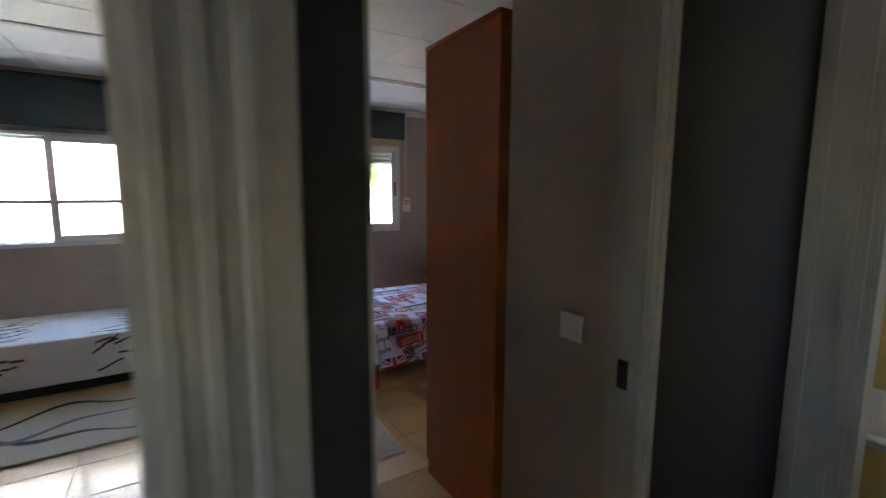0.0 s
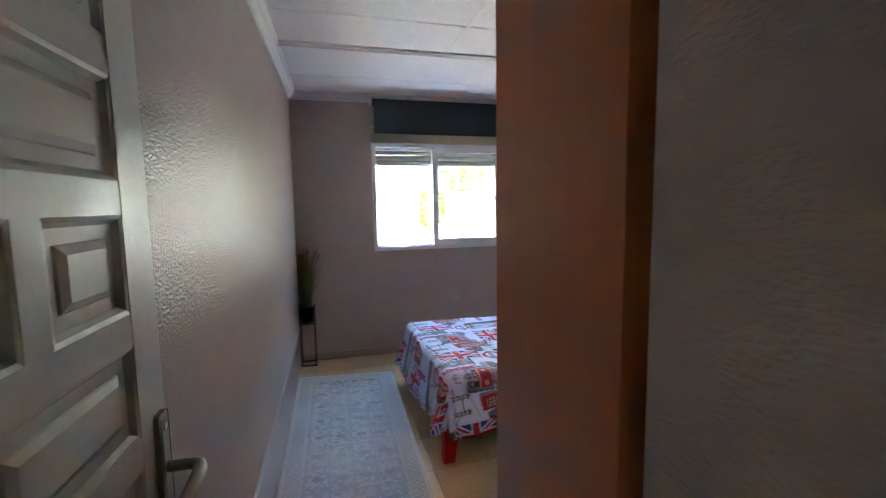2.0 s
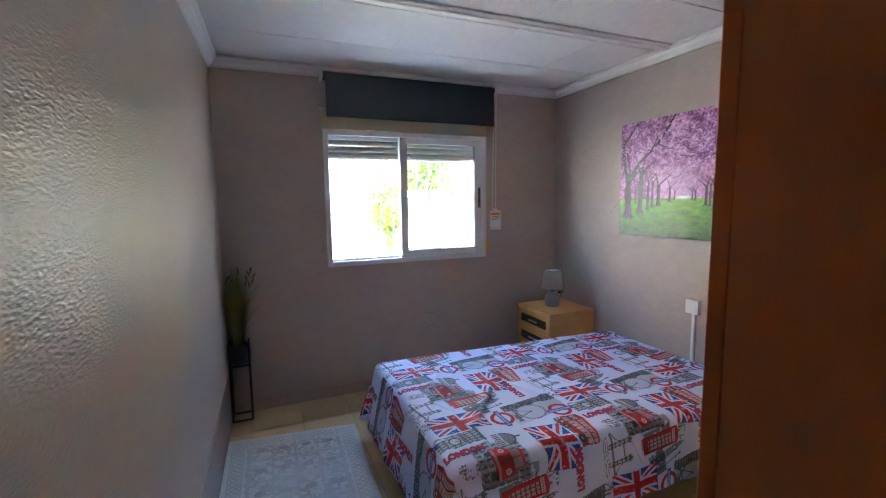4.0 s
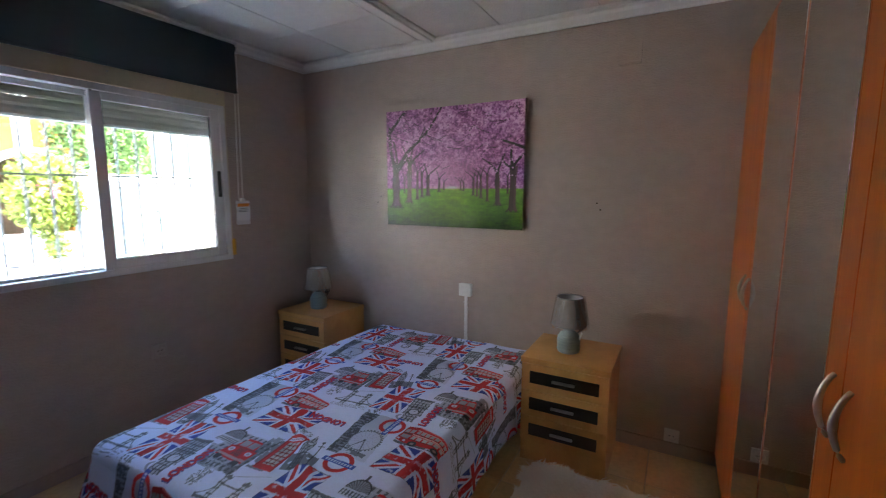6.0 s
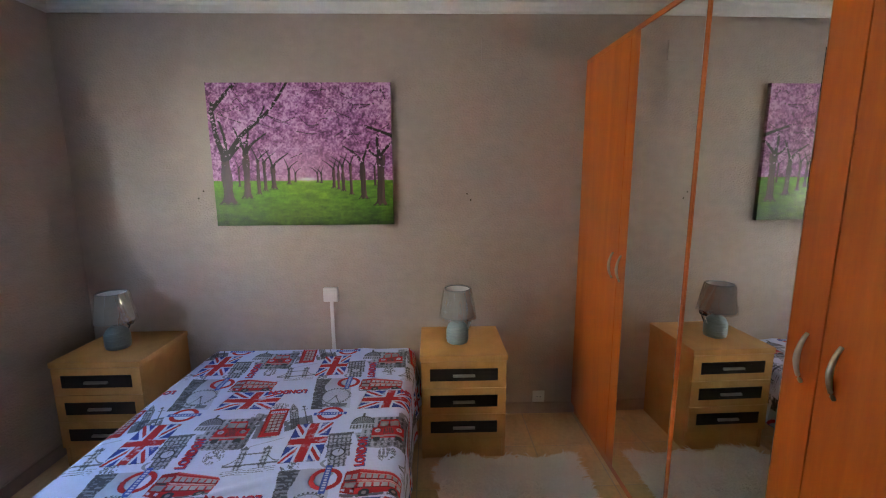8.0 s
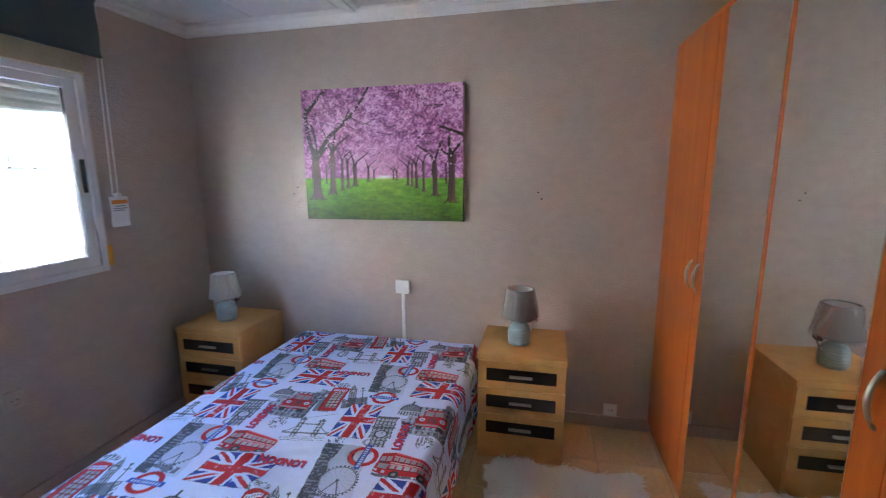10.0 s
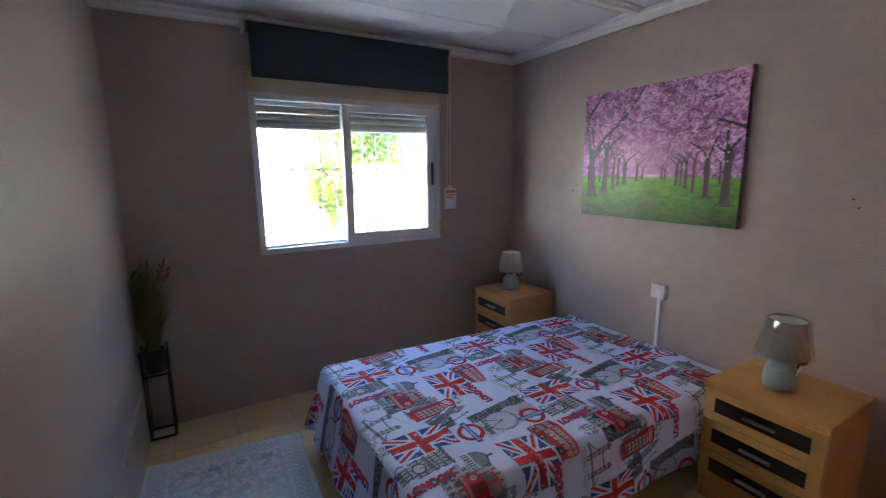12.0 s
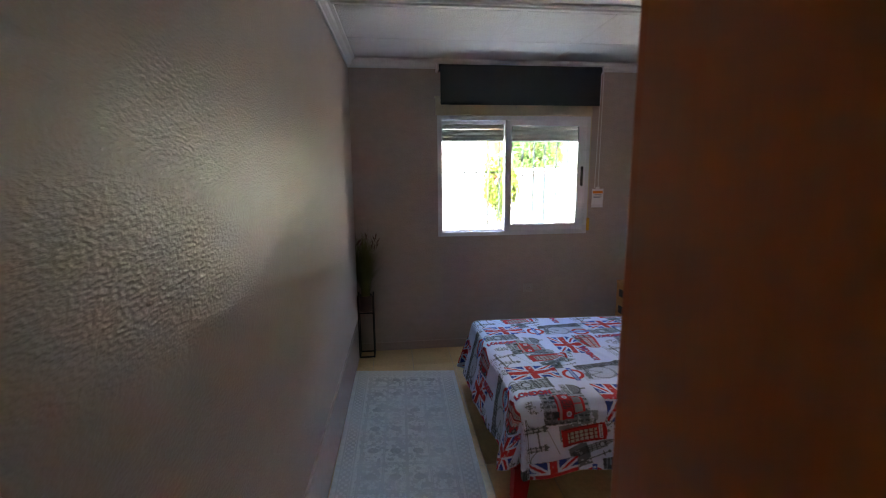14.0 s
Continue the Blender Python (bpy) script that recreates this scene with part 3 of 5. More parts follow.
grille = thing("window_grille", "white twisted iron security bars outside the window", "grille")
bar_me = None
for k in range(12):
    x = WX0 + 0.06 + k * 0.1035
    bm = bmesh.new()
    rings = []
    for j in range(60):
        z = 0.93 + 1.06 * j / 59
        a = 5.0 * math.sin(1) + j * 0.55
        r = 0.0085
        rings.append([bm.verts.new((r * math.cos(a + q * math.pi / 2), r * math.sin(a + q * math.pi / 2), z)) for q in range(4)])
    for a, b in zip(rings, rings[1:]):
        for q in range(4):
            bm.faces.new((a[q], a[(q + 1) % 4], b[(q + 1) % 4], b[q]))
    if bar_me is None:
        bar_me = mesh_of("bar", bm, BARGREY)
    else:
        bm.free()
    ob = new("bar", bar_me)
    ob.parent = grille
    ob.matrix_basis = pose(x, 5.06, 0, 0, 0, 0)
part("rail", boxes((WX0 - 0.03, 5.055, 1.475, WX1 + 0.03, 5.066, 1.485)), GREYFENCE, grille)
part("rail", boxes((WX0 - 0.03, 5.052, 1.02, WX1 + 0.03, 5.068, 1.032)), WHITEPVC, grille)

# ---- electrics ----
def wall_plate(name, label, category, at, rz, mat, w=0.082, h=0.082, rocker=True, socket=False):
    """A plate on a wall; it is made facing -y and turned by rz."""
    t = thing(name, label, category, at, rz)
    part("plate", boxes((-w / 2, -0.010, -h / 2, w / 2, 0.0, h / 2), bevel=0.003), mat, t)
    if rocker:
        part("rocker", boxes((-w * 0.31, -0.0135, -h * 0.31, w * 0.31, -0.0085, h * 0.31), bevel=0.002), mat, t)
    if socket:
        bm = bmesh.new()
        lathe(bm, [(0.028, 0.0), (0.030, 0.004), (0.022, 0.006), (0.020, 0.001)], steps=24, close=False)
        bmesh.ops.transform(bm, matrix=pose(0, -0.010, 0, 90, 0, 0), verts=bm.verts)
        part("ring", bm, mat, t)
        bm = bmesh.new()
        for dx in (-0.0095, 0.0095):
            lathe(bm, [(0.003, 0.0), (0.003, 0.002)], dx, 0, 10)
        bmesh.ops.transform(bm, matrix=pose(0, -0.010, 0, 90, 0, 0), verts=bm.verts)
        part("pin_hole", bm, BLACKPLASTIC, t)
    return t


wall_plate("light_switch", "white plastic light switch on the mauve wall by the door", "light switch", (XS, 1.056, 0.99), -90, WHITEPLASTIC, 0.086, 0.082)
wall_plate("wall_switch", "white switch box over the bed with trunking below", "light switch", (XE - 0.022, 3.40, 0.77), -90, WHITEPLASTIC)
solo("switch_back_box", boxes((XE - 0.022, 3.36, 0.73, XE, 3.44, 0.81), bevel=0.003), WHITEPLASTIC, "white surface box behind the bed switch", "box")
solo("cable_trunking", boxes((XE - 0.012, 3.391, 0.30, XE, 3.411, 0.73), bevel=0.002), WHITEPLASTIC, "white plastic cable trunking running down to the bed", "trunking")
wall_plate("wall_socket", "cream round-pin wall socket just over the skirting", "socket", (XE, 2.182, 0.108), -90, WHITEPLASTIC, 0.072, 0.072, rocker=False, socket=True)
wall_plate("wall_socket", "beige wall socket on the mauve wall under the window", "socket", (1.82, YN, 0.50), 0, BEIGEPLASTIC, rocker=False, socket=True)
solo("junction_cover", boxes((XE - 0.011, 2.437, 2.04, XE, 2.547, 2.145), bevel=0.003), MAUVE, "mauve painted square junction box cover high on the wall", "cover")
solo("junction_cover", boxes((XE - 0.006, 2.03, 0.10, XE, 2.085, 0.40), bevel=0.002), MAUVE, "mauve painted narrow cover plate beside the wardrobe", "cover")
for y, z in ((4.07, 1.36), (4.10, 1.32), (2.62, 1.335), (2.60, 1.30)):
    bm = bmesh.new()
    lathe(bm, [(0.005, 0), (0.004, 0.0015), (0.0015, 0.002)], steps=8)
    bmesh.ops.transform(bm, matrix=Matrix.Translation((XE - 0.0002, y, z)) @ pose(0, 0, 0, 0, -90, 0), verts=bm.verts)
    solo("wall_plug", bm, BARK, "small dark wall plug in the mauve plaster", "wall plug", "old picture fixings")

# ---- the door ----
DOORW, HIGH = 0.72, 2.02
door = tagged(thing("door_1", "cream gloss panelled door standing open against the wall", "door", (0.297, 0.89, 0.008), -2.2), kind="structure")
part("door_leaf", boxes((0.004, 0, 0, 0.030, DOORW, HIGH)), DOORWHITE, door)


def nested(bm, y0, z0, y1, z1, rows):
    """Rectangles one in the other: (inset, height) from the outside in."""
    rings = [[bm.verts.new((x, a, b)) for a, b in ((y0 + i, z0 + i), (y1 - i, z0 + i), (y1 - i, z1 - i), (y0 + i, z1 - i))] for i, x in rows]
    for a, b in zip(rings, rings[1:]):
        for k in range(4):
            bm.faces.new((a[k], a[(k + 1) % 4], b[(k + 1) % 4], b[k]))
    bm.faces.new(rings[-1])


RAIL, PITCH, FOOT, STILE = 0.045, 0.182, 0.083, 0.085
frame_bm = bmesh.new()
cells = []
rows = 10
for r in range(rows):
    z0 = FOOT + RAIL + r * PITCH
    z1 = z0 + PITCH - RAIL
    count = 3 if r % 2 == 0 else 2
    wide = (DOORW - 0.06 - STILE - 0.042 * (count - 1)) / count
    for c in range(count):
        y0 = 0.06 + c * (wide + 0.042)
        cells.append((y0, z0, y0 + wide, z1))
        if c:
            box(frame_bm, 0.028, y0 - 0.042, z0, 0.042, y0, z1)
    box(frame_bm, 0.028, 0.06, z0 - RAIL if r else 0.0, 0.042, DOORW - STILE, z0)
box(frame_bm, 0.028, 0.06, FOOT + rows * PITCH, 0.042, DOORW - STILE, HIGH)
box(frame_bm, 0.028, 0, 0, 0.0425, 0.06, HIGH, bevel=0.002), box(frame_bm, 0.028, DOORW - STILE, 0, 0.0425, DOORW, HIGH, bevel=0.002)
part("door_frame", frame_bm, DOORWHITE, door)
shared = {}
for y0, z0, y1, z1 in cells:
    key = round(y1 - y0, 3)
    if key not in shared:
        bm = bmesh.new()
        nested(bm, 0, 0, y1 - y0, z1 - z0, [(0, 0.0415), (0.006, 0.040), (0.012, 0.0325), (0.030, 0.0315), (0.032, 0.0345), (0.042, 0.0395), (0.044, 0.0395)])
        shared[key] = mesh_of("panel", bm, DOORWHITE)
    ob = new("panel", shared[key])
    ob.parent = door
    ob.matrix_basis = Matrix.Translation((0, y0, z0))
handle = part("door_handle", boxes((0.042, DOORW - 0.05, 0.830, 0.052, DOORW - 0.012, 1.050), bevel=0.009), BRONZE, door, "brushed nickel lever handle on a long plate")
bm = bmesh.new()
tube(bm, [(0.05, DOORW - 0.031, 0.960), (0.085, DOORW - 0.031, 0.960), (0.098, DOORW - 0.036, 0.960), (0.104, DOORW - 0.05, 0.959), (0.104, DOORW - 0.09, 0.955), (0.103, DOORW - 0.145, 0.945)], [0.009, 0.009, 0.010, 0.011, 0.011, 0.009], 12)
part("lever", bm, BRONZE, handle, smooth=True)
bm = bmesh.new()
lathe(bm, [(0.006, 0), (0.006, 0.002)], steps=12)
bmesh.ops.transform(bm, matrix=Matrix.Translation((0.0515, DOORW - 0.031, 1.027)) @ pose(0, 0, 0, 0, 90, 0), verts=bm.verts)
part("screw", bm, WHITEPLASTIC, handle)

# ---- wardrobe ----
WL, WR, WF, WB, WT = 1.082, 2.985, 1.985, 1.465, 2.035
ward = thing("wardrobe", "orange cherry wardrobe with four doors, the middle two mirrored", "wardrobe")
part("side", boxes((WL, WB, 0, WL + 0.02, WF - 0.022, WT - 0.02), bevel=0.001), CHERRYDARK, ward)
part("side", boxes((WR - 0.02, WB, 0, WR, WF - 0.022, WT - 0.02), bevel=0.001), CHERRYDARK, ward)
part("top", boxes((WL - 0.004, WB, WT - 0.02, WR + 0.002, WF - 0.002, WT), bevel=0.002), CHERRY, ward)
part("back", boxes((WL + 0.02, WB, 0.05, WR - 0.02, WB + 0.006, WT - 0.02)), CHERRYDARK, ward)
part("plinth", boxes((WL + 0.02, WF - 0.04, 0, WR - 0.02, WF - 0.024, 0.07)), CHERRYDARK, ward)
EDGES = [WR, 2.478, 1.962, 1.454, WL]
for k in range(4):
    x1, x0 = EDGES[k] - 0.0015, EDGES[k + 1] + 0.0015
    d = part("door", boxes((x0, WF - 0.020, 0.072, x1, WF, WT - 0.024), bevel=0.0015), CHERRY, ward)
    if k in (1, 2):
        m0, m1 = (x0 + 0.012, x1 - 0.085) if k == 1 else (x0 + 0.085, x1 - 0.012)
        part("mirror", boxes((m0, WF - 0.001, 0.076, m1, WF + 0.004, WT - 0.028), bevel=0.0015), MIRROR, d, "full-height mirror panel")
    hx = {0: x0 + 0.045, 1: x1 - 0.035, 2: x0 + 0.035, 3: x1 - 0.045}[k]
    bm = bmesh.new()
    arc = [(hx, WF + 0.002 + 0.019 * math.sin(math.pi * j / 14) ** 0.8, 0.962 + 0.12 * j / 14) for j in range(15)]
    tube(bm, arc, [0.0042 + 0.0026 * (1 - abs(7 - j) / 7) for j in range(15)], 10)
    part("handle", bm, STEEL, d, "satin steel bow handle", smooth=True)
turn = Matrix.Translation((WR, WF, 0))
ward.matrix_basis = turn @ pose(0, 0, 0, 0, 0, 1.0) @ turn.inverted()

# ---- nightstands ----
def nightstand():
    n = thing("nightstand", "beech nightstand with three drawers and dark inset panels beside the bed", "nightstand", group="nightstands by the bed")
    w, d, h = 0.425, 0.40, 0.565
    part("top", boxes((-0.018, -w / 2 - 0.005, h - 0.028, d, w / 2 + 0.005, h), bevel=0.003), BEECH, n)
    for y in (-w / 2, w / 2 - 0.016):
        part("side", boxes((0, y, 0, d, y + 0.016, h - 0.028)), BEECH, n)
    part("back", boxes((d - 0.006, -w / 2 + 0.016, 0.02, d, w / 2 - 0.016, h - 0.028)), BEECH, n)
    part("plinth", boxes((0.006, -w / 2 + 0.016, 0, 0.022, w / 2 - 0.016, 0.112)), BEECH, n)
    for k in range(3):
        z0, z1 = 0.115 + k * 0.1405, 0.2525 + k * 0.1405
        dr = part("drawer", boxes((-0.016, -w / 2 + 0.001, z0, 0.0, w / 2 - 0.001, z1), bevel=0.002), BEECH, n)
        part("inset", boxes((-0.0175, -0.168, z0 + 0.038, -0.0155, 0.168, z1 - 0.036)), WENGE, dr, "dark wenge inset panel")
        bm = bmesh.new()
        prism(bm, [(-0.0172, 0.001), (-0.027, -0.001), (-0.030, 0.002), (-0.029, 0.008), (-0.0172, 0.011)], "y", -0.055, 0.055)
        bmesh.ops.transform(bm, matrix=Matrix.Translation((0, 0, (z0 + z1) / 2 - 0.007)), verts=bm.verts)
        part("handle", bm, STEEL, dr, "small satin metal bar handle")
    return n


stand = nightstand()
stand.matrix_basis = pose(2.585, 2.668, 0)
other = copy_thing(stand, pose(2.585, 4.45, 0))
tagged(other, "beech nightstand with three drawers, in the corner under the window")


# ---- table lamps ----
def table_lamp():
    l = thing("table_lamp", "small grey ceramic table lamp, its shade still wrapped in clear film", "lamp", group="bedside lamps")
    bm = bmesh.new()
    lathe(bm, [(0.050, 0), (0.055, 0.004), (0.0575, 0.02), (0.058, 0.062), (0.056, 0.078), (0.048, 0.096), (0.036, 0.108), (0.025, 0.115), (0.022, 0.122)])
    part("base", bm, CERAMIC, l, "ribbed grey ceramic base", smooth=True)
    bm = bmesh.new()
    for k in range(5):
        lathe(bm, [(0.0574, 0.016 + 0.011 * k), (0.0590, 0.020 + 0.011 * k), (0.0574, 0.024 + 0.011 * k)], close=False)
    part("rib", bm, CERAMIC, l, smooth=True)
    bm = bmesh.new()
    lathe(bm, [(0.016, 0.120), (0.016, 0.15), (0.016, 0.185), (0.010, 0.19)], steps=16)
    part("socket", bm, BLACKPLASTIC, l, "black lamp holder")
    bm = bmesh.new()
    lathe(bm, [(0.088, 0.146), (0.066, 0.292), (0.064, 0.292), (0.0855, 0.147)], steps=48, close=False)
    shade = part("shade", bm, SHADE, l, "grey cloth drum shade", smooth=True)
    bm = bmesh.new()
    lathe(bm, [(0.0848, 0.150), (0.0632, 0.289)], steps=48, close=False)
    part("lining", bm, PAPER, shade, "white inner lining", smooth=True)
    bm = bmesh.new()
    lathe(bm, [(0.0885, 0.145), (0.0888, 0.150), (0.0855, 0.150), (0.0852, 0.145)], steps=48, close=False)
    part("shade_rim", bm, BARGREY, shade, smooth=True)
    bm = bmesh.new()
    lathe(bm, [(0.0668, 0.288), (0.0665, 0.2935), (0.0635, 0.2935), (0.0638, 0.288)], steps=48, close=False)
    part("shade_rim", bm, BARGREY, shade, smooth=True)
    bm = bmesh.new()
    n, m = 96, 14
    ring = []
    for j in range(m):
        row = []
        for k in range(n):
            a, f = 2 * math.pi * k / n, j / (m - 1)
            ca, sa = math.cos(a), math.sin(a)
            pleat = abs(noise.noise(Vector((1.9 * ca + 0.5 * f, 1.9 * sa, 0.7 * f)))) + 0.18 * abs(noise.noise(Vector((5 * ca, 5 * sa + 0.8 * f, 2.0 * f + 4))))
            r = 0.0945 - 0.026 * f + 0.014 * pleat
            row.append(bm.verts.new((r * ca, r * sa, 0.138 + 0.158 * f + 0.005 * noise.noise(Vector((6 * ca, 6 * sa, 7))))))
        ring.append(row)
    for a, b in zip(ring, ring[1:]):
        for k in range(n):
            bm.faces.new((a[k], a[(k + 1) % n], b[(k + 1) % n], b[k]))
    part("film", bm, FILM, shade, "crinkled clear plastic wrap", smooth=True)
    bm = bmesh.new()
    tube(bm, [(0.02, -0.01, 0.128), (0.045, -0.028, 0.126), (0.06, -0.045, 0.12), (0.052, -0.05, 0.105), (0.064, -0.04, 0.098), (0.07, -0.02, 0.06), (0.075, 0.0, 0.006), (0.11, 0.02, 0.004)], 0.0032, 6)
    for k in range(4):
        tube(bm, [(0.034 + 0.03 * math.cos(a) * (1 - 0.12 * k), -0.052 - 0.004 * k, 0.118 + 0.010 * math.sin(a) + 0.002 * k) for a in [0.45 * q for q in range(14)]], 0.0034, 6)
    part("cable", bm, BLACKPLASTIC, l, "black cable tied at the neck")
    return l


lamp = table_lamp()
lamp.matrix_basis = pose(2.755, 2.69, 0.565)
copy_thing(lamp, pose(2.755, 4.46, 0.565, 0, 0, 15))
bm = boxes((-0.012, -0.001, -0.04, 0.012, 0.0, 0.0))
bmesh.ops.transform(bm, matrix=pose(0.0, -0.066, 0.112, 20, 0, 25), verts=bm.verts)
part("price_tag", bm, PAPER, lamp, "small white swing tag")

# ---- picture ----
def picture():
    nu, nv = 390, 306
    U, V = np.meshgrid(np.linspace(0, 1, nu), np.linspace(0, 1, nv), indexing="ij")
    u, v = U.ravel(), V.ravel()
    asp = 1.27
    x = u * asp
    g1, g2, g3 = grain(x * 9, v * 9, 3), grain(x * 34, v * 34, 5), grain(x * 95, v * 95, 9, 2)
    b = 0.35 * g1 + 0.45 * g2 + 0.45 * g3
    deep, mid, pale = np.array([0.24, 0.065, 0.20]), np.array([0.52, 0.18, 0.44]), np.array([0.76, 0.46, 0.69])
    t = np.clip((b - 0.44) / 0.36, 0, 1)[:, None]
    col = np.where(t < 0.5, deep + (mid - deep) * t * 2, mid + (pale - mid) * (t * 2 - 1))
    far = np.exp(-(((u - 0.52) / 0.20) ** 2) - ((v - 0.40) / 0.16) ** 2)[:, None]
    col = col * (1 - 0.55 * far) + np.array([0.72, 0.36, 0.55]) * 0.55 * far
    # lawn
    gg = grain(x * 14, v * 60, 13)
    lawn = np.stack([0.07 + 0.08 * gg, 0.18 + 0.18 * gg, 0.012 + 0.015 * gg], 1) * (0.55 + 1.1 * np.clip(v / 0.33, 0, 1))[:, None]
    edge = 0.325 + 0.01 * (grain(x * 20, v * 0, 21) - 0.5)
    col = np.where((v < edge)[:, None], lawn, col)
    glow = np.exp(-(((u - 0.52) / 0.05) ** 2) - ((v - 0.335) / 0.012) ** 2)[:, None]
    col = col * (1 - glow) + 0.85 * glow
    bark = np.stack([0.10 + 0.08 * gg, 0.045 + 0.035 * gg, 0.035 + 0.03 * gg], 1)

    def limb(points, w0, w1):
        nonlocal col
        # rounded off into a smooth bough
        pts = [np.array(p, float) for p in points]
        for _ in range(2):
            new_pts = [pts[0]]
            for p, q in zip(pts, pts[1:]):
                new_pts += [0.75 * p + 0.25 * q, 0.25 * p + 0.75 * q]
            pts = new_pts + [pts[-1]]
        for i in range(len(pts) - 1):
            (a, c), (d, e) = pts[i], pts[i + 1]
            ax, dx = a * asp, d * asp
            L = (dx - ax) ** 2 + (e - c) ** 2 + 1e-12
            k = np.clip(((x - ax) * (dx - ax) + (v - c) * (e - c)) / L, 0, 1)
            dist = np.hypot(x - ax - k * (dx - ax), v - c - k * (e - c))
            f = (i + k) / (len(pts) - 1)
            inside = dist < (w0 + (w1 - w0) * f) * (0.8 + 0.4 * g2)
            col = np.where(inside[:, None], bark * 0.36, col)

    blossom = col.copy()
    rnd = random.Random(4)
    # rows of trunks, from the far ones to the near ones
    streak = grain(x * 60, v * 7, 27, 3)

    def trunk(cx, foot, top, w, lean, tone):
        nonlocal col
        f = (v - foot) / (top - foot)
        half = w * (0.85 + 0.9 * np.exp(-np.clip(v - foot, 0, None) / (0.55 * w)) + 0.18 * np.sin(9 * f + cx * 40) * f)
        off = (u - cx - lean * f) * asp
        inside = (f > 0.02 * np.sin(off / w * 5)) & (f < 1) & (np.abs(off) < half)
        lit = (0.6 + 0.55 * np.clip(0.5 + 0.5 * off / half, 0, 1)) * (0.55 + 0.9 * streak)
        col = np.where(inside[:, None], np.array(tone) * lit[:, None], col)
        shade = (v < foot) & (v > foot - 0.35 * w) & (np.abs(off) < 1.9 * w)
        col = np.where(shade[:, None], col * 0.7, col)

    # far trunks first: middle, foot, fork, half width
    rows = ((0.455, 0.315, 0.38, 0.007), (0.58, 0.312, 0.38, 0.008), (0.60, 0.308, 0.38, 0.008), (0.145, 0.285, 0.42, 0.008), (0.90, 0.288, 0.42, 0.008),
            (0.42, 0.302, 0.41, 0.011), (0.668, 0.272, 0.41, 0.012), (0.695, 0.262, 0.42, 0.010), (0.335, 0.268, 0.43, 0.018), (0.722, 0.250, 0.43, 0.013),
            (0.287, 0.255, 0.46, 0.013), (0.765, 0.225, 0.44, 0.012), (0.25, 0.232, 0.47, 0.014), (0.835, 0.195, 0.46, 0.022), (0.185, 0.205, 0.53, 0.026),
            (0.93, 0.150, 0.50, 0.031), (0.08, 0.165, 0.50, 0.040))
    for cx, foot, crown, w in rows:
        f = w / 0.040
        haze = 0.45 * (1 - f)
        tone = [c * (1 - haze) + p * haze for c, p in zip((0.17, 0.075, 0.07), (0.28, 0.12, 0.15))]
        side = 1 if cx > 0.52 else -1
        lean = rnd.uniform(-0.012, 0.008) * side * f
        trunk(cx, foot, crown, w, lean, tone)
        top = (cx + lean, crown - 0.02 * f)
        if w < 0.03:
            limb([top, (cx - side * 0.06 * f, crown + 0.08 * f), (cx - side * 0.20 * f, crown + 0.20 * f)], w * 0.55, w * 0.12)
            limb([top, (cx + side * 0.03 * f, crown + 0.12 * f), (cx + side * 0.08 * f, crown + 0.26 * f)], w * 0.5, w * 0.12)
    # the boughs of the two nearest trees
    limb([(0.075, 0.48), (0.04, 0.62), (0.025, 0.78), (0.03, 0.86)], 0.020, 0.012)
    limb([(0.085, 0.50), (0.085, 0.62), (0.055, 0.76)], 0.013, 0.007)
    limb([(0.02, 0.80), (0.08, 0.89), (0.16, 0.99)], 0.016, 0.011)
    limb([(0.09, 0.50), (0.17, 0.64), (0.25, 0.72), (0.34, 0.81), (0.44, 1.0)], 0.018, 0.008)
    limb([(0.095, 0.48), (0.15, 0.56), (0.20, 0.60)], 0.012, 0.006)
    limb([(0.19, 0.52), (0.205, 0.60), (0.215, 0.68)], 0.012, 0.005)
    limb([(0.25, 0.72), (0.30, 0.80), (0.31, 0.84)], 0.009, 0.004)
    limb([(0.93, 0.48), (0.915, 0.58), (0.92, 0.64)], 0.016, 0.007)
    limb([(0.935, 0.50), (0.97, 0.56), (1.0, 0.59)], 0.012, 0.006)
    limb([(1.0, 0.635), (0.94, 0.665), (0.86, 0.70)], 0.013, 0.007)
    limb([(0.92, 0.49), (0.875, 0.52), (0.86, 0.58)], 0.010, 0.004)
    limb([(0.62, 0.99), (0.615, 1.0)], 0.010, 0.008)
    for _ in range(46):
        a, c = rnd.random(), 0.5 + 0.5 * rnd.random()
        w = rnd.uniform(-0.09, 0.09)
        limb([(a, c), (a + w, c + rnd.uniform(-0.05, 0.07)), (a + 1.8 * w, c + rnd.uniform(-0.08, 0.1))], 0.0032, 0.001)
    # blossom in front of the boughs
    veil = (v > 0.40 + 0.05 * g1) & (0.55 * g2 + 0.45 * g3 > 0.70 - 0.14 * np.clip((v - 0.45) / 0.5, 0, 1) - 0.03 * u)
    col = np.where(veil[:, None], blossom, col)
    # blades of the lawn, yellower between the rows of trees
    lawn = (col[:, 1] > col[:, 0] * 1.25) & (v < 0.36)
    blade = 0.72 + 0.75 * (0.6 * g2 + 0.4 * g3)
    strip = np.exp(-((u - 0.52) / (0.10 + 0.5 * (0.34 - v))) ** 2)
    col = np.where(lawn[:, None], col * blade[:, None] * (np.array([0.85, 0.88, 0.75]) + np.array([0.45, 0.16, 0.1]) * strip[:, None]), col)
    # strong printing inks
    light = col @ np.array([0.3, 0.55, 0.15])
    col = col * np.clip((0.30 + (light - 0.30) * 1.25) / np.maximum(light, 0.01), 0.45, 1.4)[:, None]
    # the canvas, with edges wrapped round the frame
    y = 4.0 - 0.972 * U
    z = 1.168 + 0.757 * V
